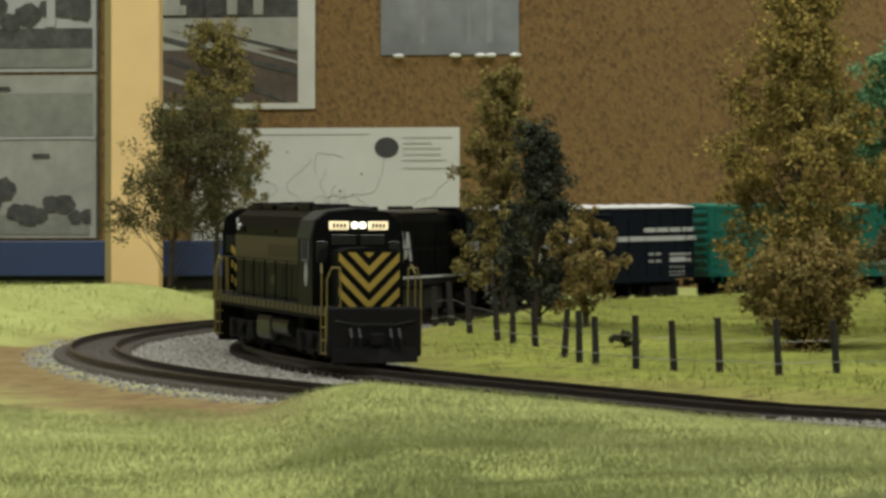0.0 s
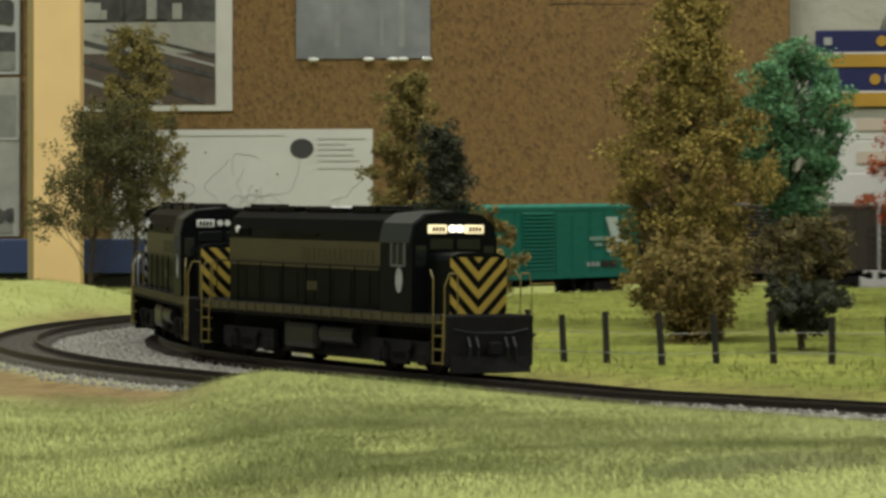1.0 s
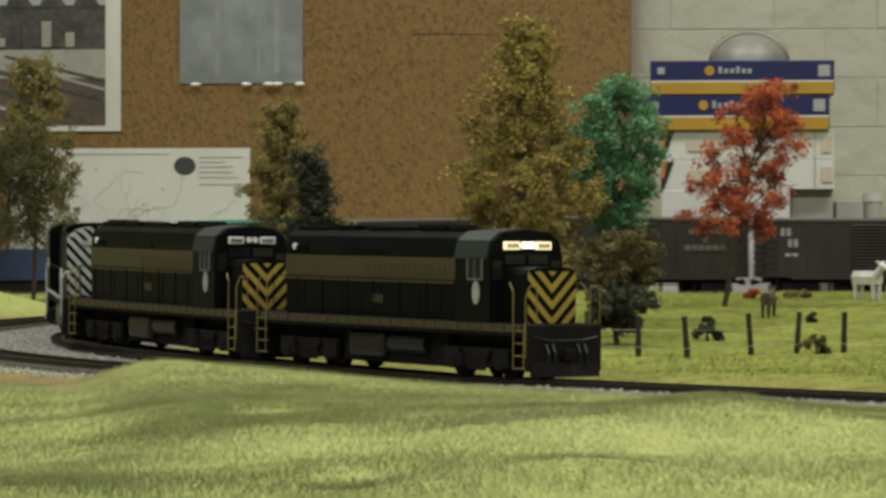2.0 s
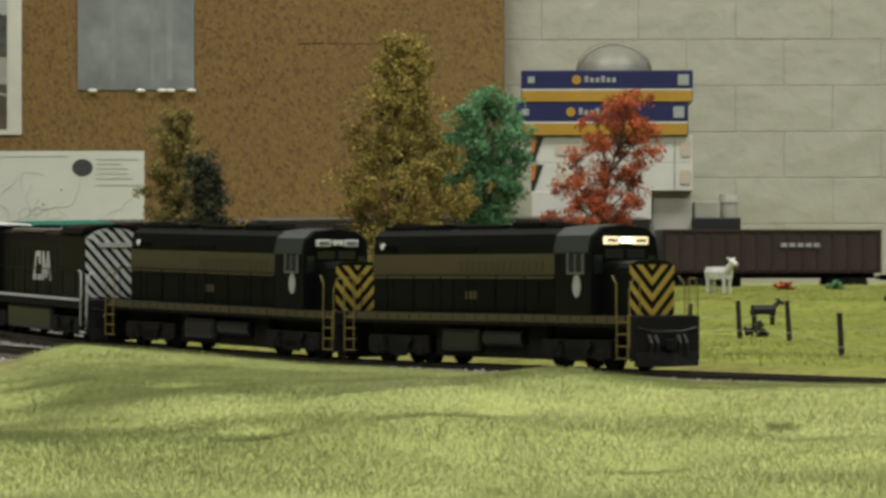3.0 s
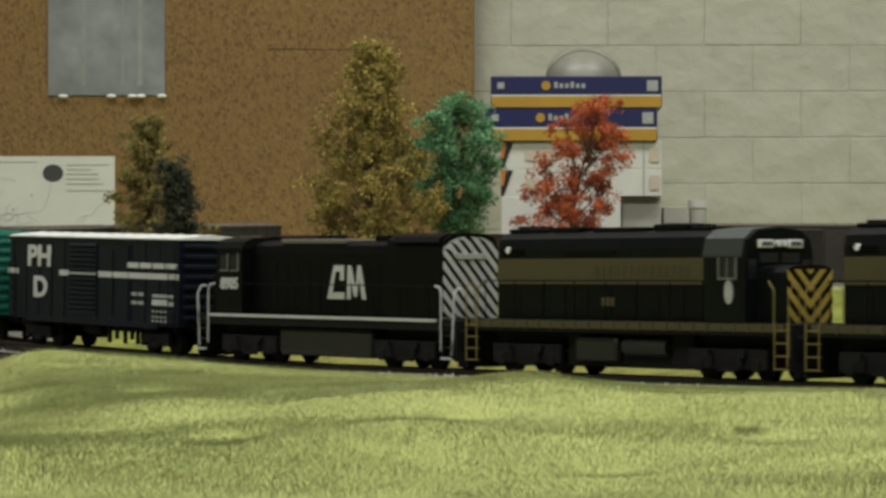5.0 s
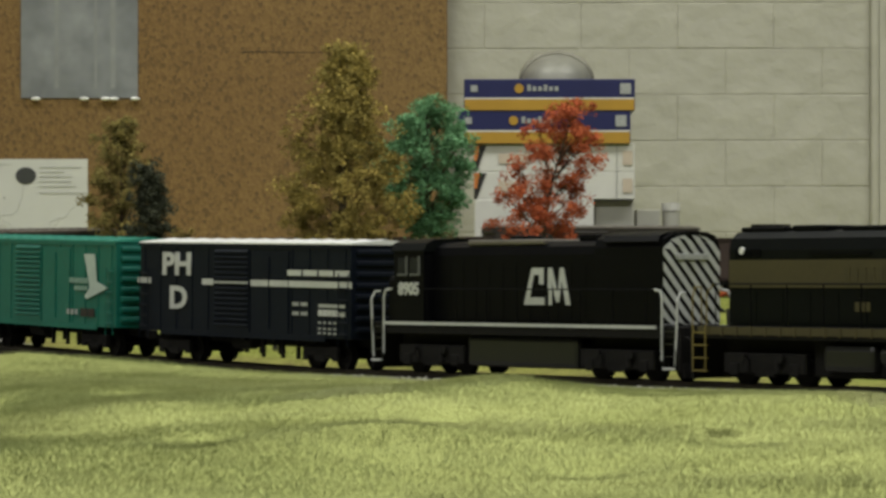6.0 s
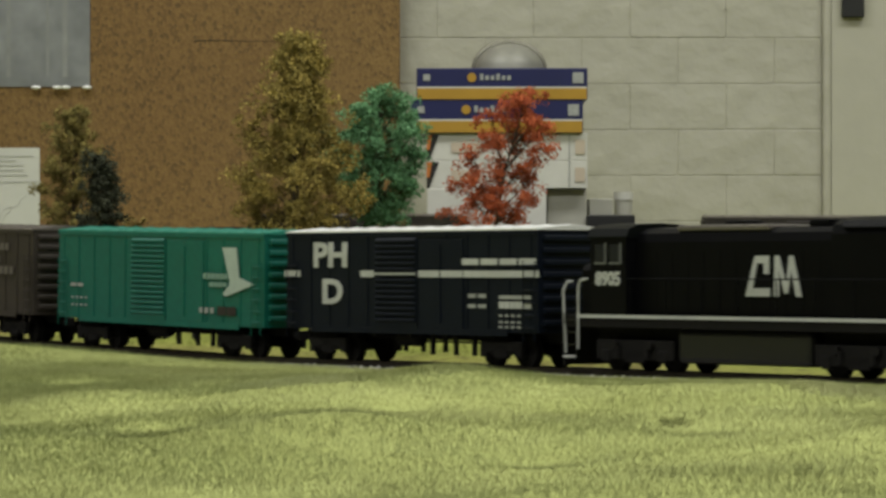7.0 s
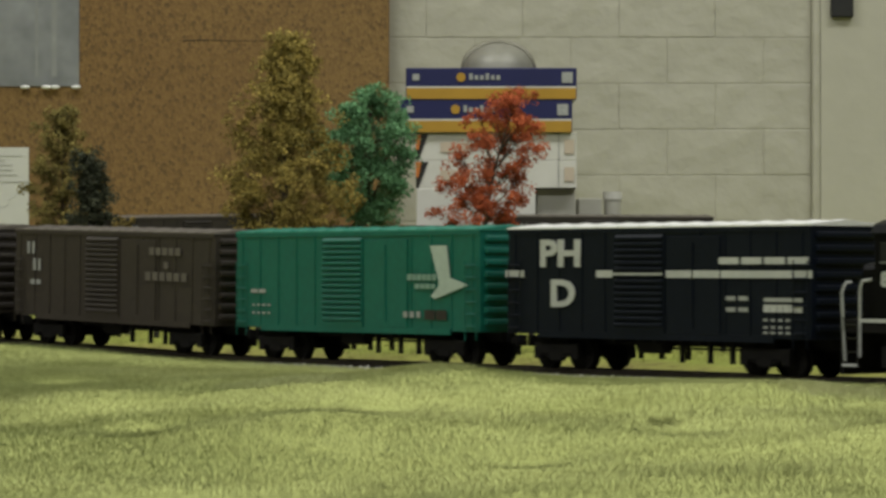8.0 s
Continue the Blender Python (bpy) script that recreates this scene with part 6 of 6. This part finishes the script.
def cartons():
    d = 2.40
    k = d / 5800
    def X(v):
        return (v - 784) * k
    def Z(v):
        return 0.0365 - (v - 475) * k
    def blue_box(x0, x1, zt, zb, label, tilt):
        c = holder("carton", label, "box", "stacked cartons")
        bm = bmesh.new()
        box(bm, x0, x1, d, d + 0.10, zb, zt, 0.0008)
        part("carton_body", bm, M["box_blue"], c)
        hgt = zt - zb
        plate("gold_band", c, M["box_gold"], x0 + 0.0006, x1 - 0.0006, zb + 0.0004, zb + hgt * 0.36, d - 0.0002, 0.0005, "gold band along the foot")
        plate("pale_line", c, M["box_white"], x0 + 0.0006, x1 - 0.0006, zb + hgt * 0.36, zb + hgt * 0.41, d - 0.0002, 0.0004)
        bm = bmesh.new()
        rod(bm, (x0 + 0.0405, d - 0.0008, zb + hgt * 0.70), (x0 + 0.0405, d, zb + hgt * 0.70), 0.0034, 14)
        part("sun_emblem", bm, M["box_gold"], c, "round gold emblem")
        for q in range(6):
            u = x0 + 0.0465 + q * 0.0040
            plate("brand_bar", c, M["grey_print"], u, u + 0.0026, zb + hgt * 0.62, zb + hgt * (0.76 if q % 3 else 0.82), d - 0.0002, 0.0005)
        plate("corner_print", c, M["grey_print"], x0 + 0.005, x0 + 0.010, zb + hgt * 0.60, zb + hgt * 0.80, d - 0.0002, 0.0005)
        plate("end_label", c, M["grey_print"], x1 - 0.0110, x1 - 0.003, zb + hgt * 0.52, zb + hgt * 0.86, d - 0.0002, 0.0005, "pale printed label")
        return c
    def white_box(x0, x1, zt, zb, label):
        c = holder("carton", label, "box", "stacked cartons")
        bm = bmesh.new()
        box(bm, x0, x1, d + 0.003, d + 0.10, zb, zt, 0.0006)
        part("carton_body", bm, M["box_white"], c)
        slanted("dark_end", c, M["box_black"], [(x0, zb), (x0 + 0.002, zb), (x0 + 0.009, zt - 0.001), (x0, zt - 0.001)], d + 0.0024, "black slanted end print")
        slanted("orange_end", c, M["box_orange"], [(x0, zb + 0.008), (x0 + 0.002, zb + 0.008), (x0 + 0.004, zt - 0.001), (x0, zt - 0.001)], d + 0.0020, "orange corner print")
        plate("print_panel", c, M["print_peach"], x1 - 0.009, x1 - 0.002, zb + 0.005, zt - 0.005, d + 0.0026, 0.0004)
        plate("print_panel", c, M["print_peach"], x0 + 0.018, x0 + 0.040, zb + 0.006, zt - 0.007, d + 0.0026, 0.0004)
        plate("edge_line", c, M["grey_print"], x1 - 0.0135, x1 - 0.0130, zb, zt, d + 0.0026, 0.0003)
        return c
    z = [Z(120), Z(176), Z(235), Z(284), Z(333)]
    blue_box(X(718), X(1021), z[0], z[1], "dark blue and gold printed carton on a stack", 0)
    blue_box(X(708), X(1013), z[1], z[2], "blue and gold printed carton under its twin", 0)
    white_box(X(736), X(1021), z[2], z[3], "white printed carton with black end in a stack")
    white_box(X(736), X(1021), z[3], z[4], "white printed carton with black end, lower in stack")
    c = holder("carton", "plain white carton at the foot of the stack", "box", "stacked cartons")
    bm = bmesh.new()
    foot = ground_at(X(850), d + 0.05) - 0.004
    box(bm, X(737), X(948), d + 0.002, d + 0.10, foot, z[4], 0.0008)
    part("carton_body", bm, M["box_white"], c)
    # the bottom carton's greyer right side, its duller tone on a block of its own
    bm = bmesh.new()
    box(bm, X(950), X(1020), d + 0.012, d + 0.10, foot, z[4] - 0.0005, 0.0008)
    thing("carton", bm, M["box_cream"], "greyer right side of the bottom carton, as a separate block", "box", "stacked cartons")
    # steel bowl turned over on top of the stack
    cx, rx, rz = X(884), 0.0262, 0.0205
    bowl = holder("steel_bowl", "dull steel bowl upside down on top of the cartons", "bowl")
    bm = bmesh.new()
    rings = []
    for i in range(9):
        u = i / 8 * math.pi / 2
        rings.append([bm.verts.new((cx + rx * math.cos(u) * math.cos(q * 0.1963), d + 0.045 + 0.030 * math.cos(u) * math.sin(q * 0.1963), z[0] + 0.0006 + rz * math.sin(u))) for q in range(32)])
    for a, b in zip(rings, rings[1:]):
        for q in range(32):
            bm.faces.new((a[q], a[(q + 1) % 32], b[(q + 1) % 32], b[q]))
    bmesh.ops.remove_doubles(bm, verts=bm.verts, dist=0.00005)
    part("basin", bm, M["steel"], bowl, smooth=True)
    # the bowl's darker rim, added as a tube along its outline
    bm = bmesh.new()
    for q in range(16):
        a0, a1 = q * 0.1963, (q + 1) * 0.1963
        rod(bm, (cx + rx * math.cos(a0), d + 0.045, z[0] + 0.0014 + rz * math.sin(a0)), (cx + rx * math.cos(a1), d + 0.045, z[0] + 0.0014 + rz * math.sin(a1)), 0.0021, 8)
    part("handle", bm, M["steel_dark"], bowl, "dull darker rim drawn as an arch along the outline of the bowl")
    # small jar and tray beside the stack
    jar = holder("glass_jar", "small pale jar beside the cartons", "jar")
    bm = bmesh.new()
    rod(bm, (X(1088), d + 0.03, 0.010), (X(1088), d + 0.03, Z(352)), 0.0065, 16)
    part("jar_body", bm, M["box_cream"], jar, smooth=False)
    bm = bmesh.new()
    rod(bm, (X(1088), d + 0.03, Z(352)), (X(1088), d + 0.03, Z(338)), 0.0072, 16)
    part("lid", bm, M["box_white"], jar, "white lid")
    bm = bmesh.new()
    box(bm, X(1025), X(1068), d + 0.02, d + 0.06, 0.010, Z(350), 0.001)
    thing("small_tin", bm, M["box_cream"], "small cream tin beside the cartons", "tin")
    bm = bmesh.new()
    box(bm, X(1020), X(1105), d + 0.0, d + 0.018, 0.012, Z(380), 0.001)
    thing("black_tray", bm, M["dark"], "low black tray at the foot of the wall", "tray")


wall_things()
cartons()
for x, y, c in ((0.035, 2.17, RED), (0.065, 2.18, RUST), (0.15, 2.2, RED), (0.185, 2.2, GREEN), (0.27, 2.19, RUST)):
    tree("low autumn scrub beside the far track", x, y, ground_at(x, y) + 0.005, 0.009, c, int(500 + x * 997), low=0.05, clumps=14, per=20, trunk_r=0.0005, name="shrub")
motions()
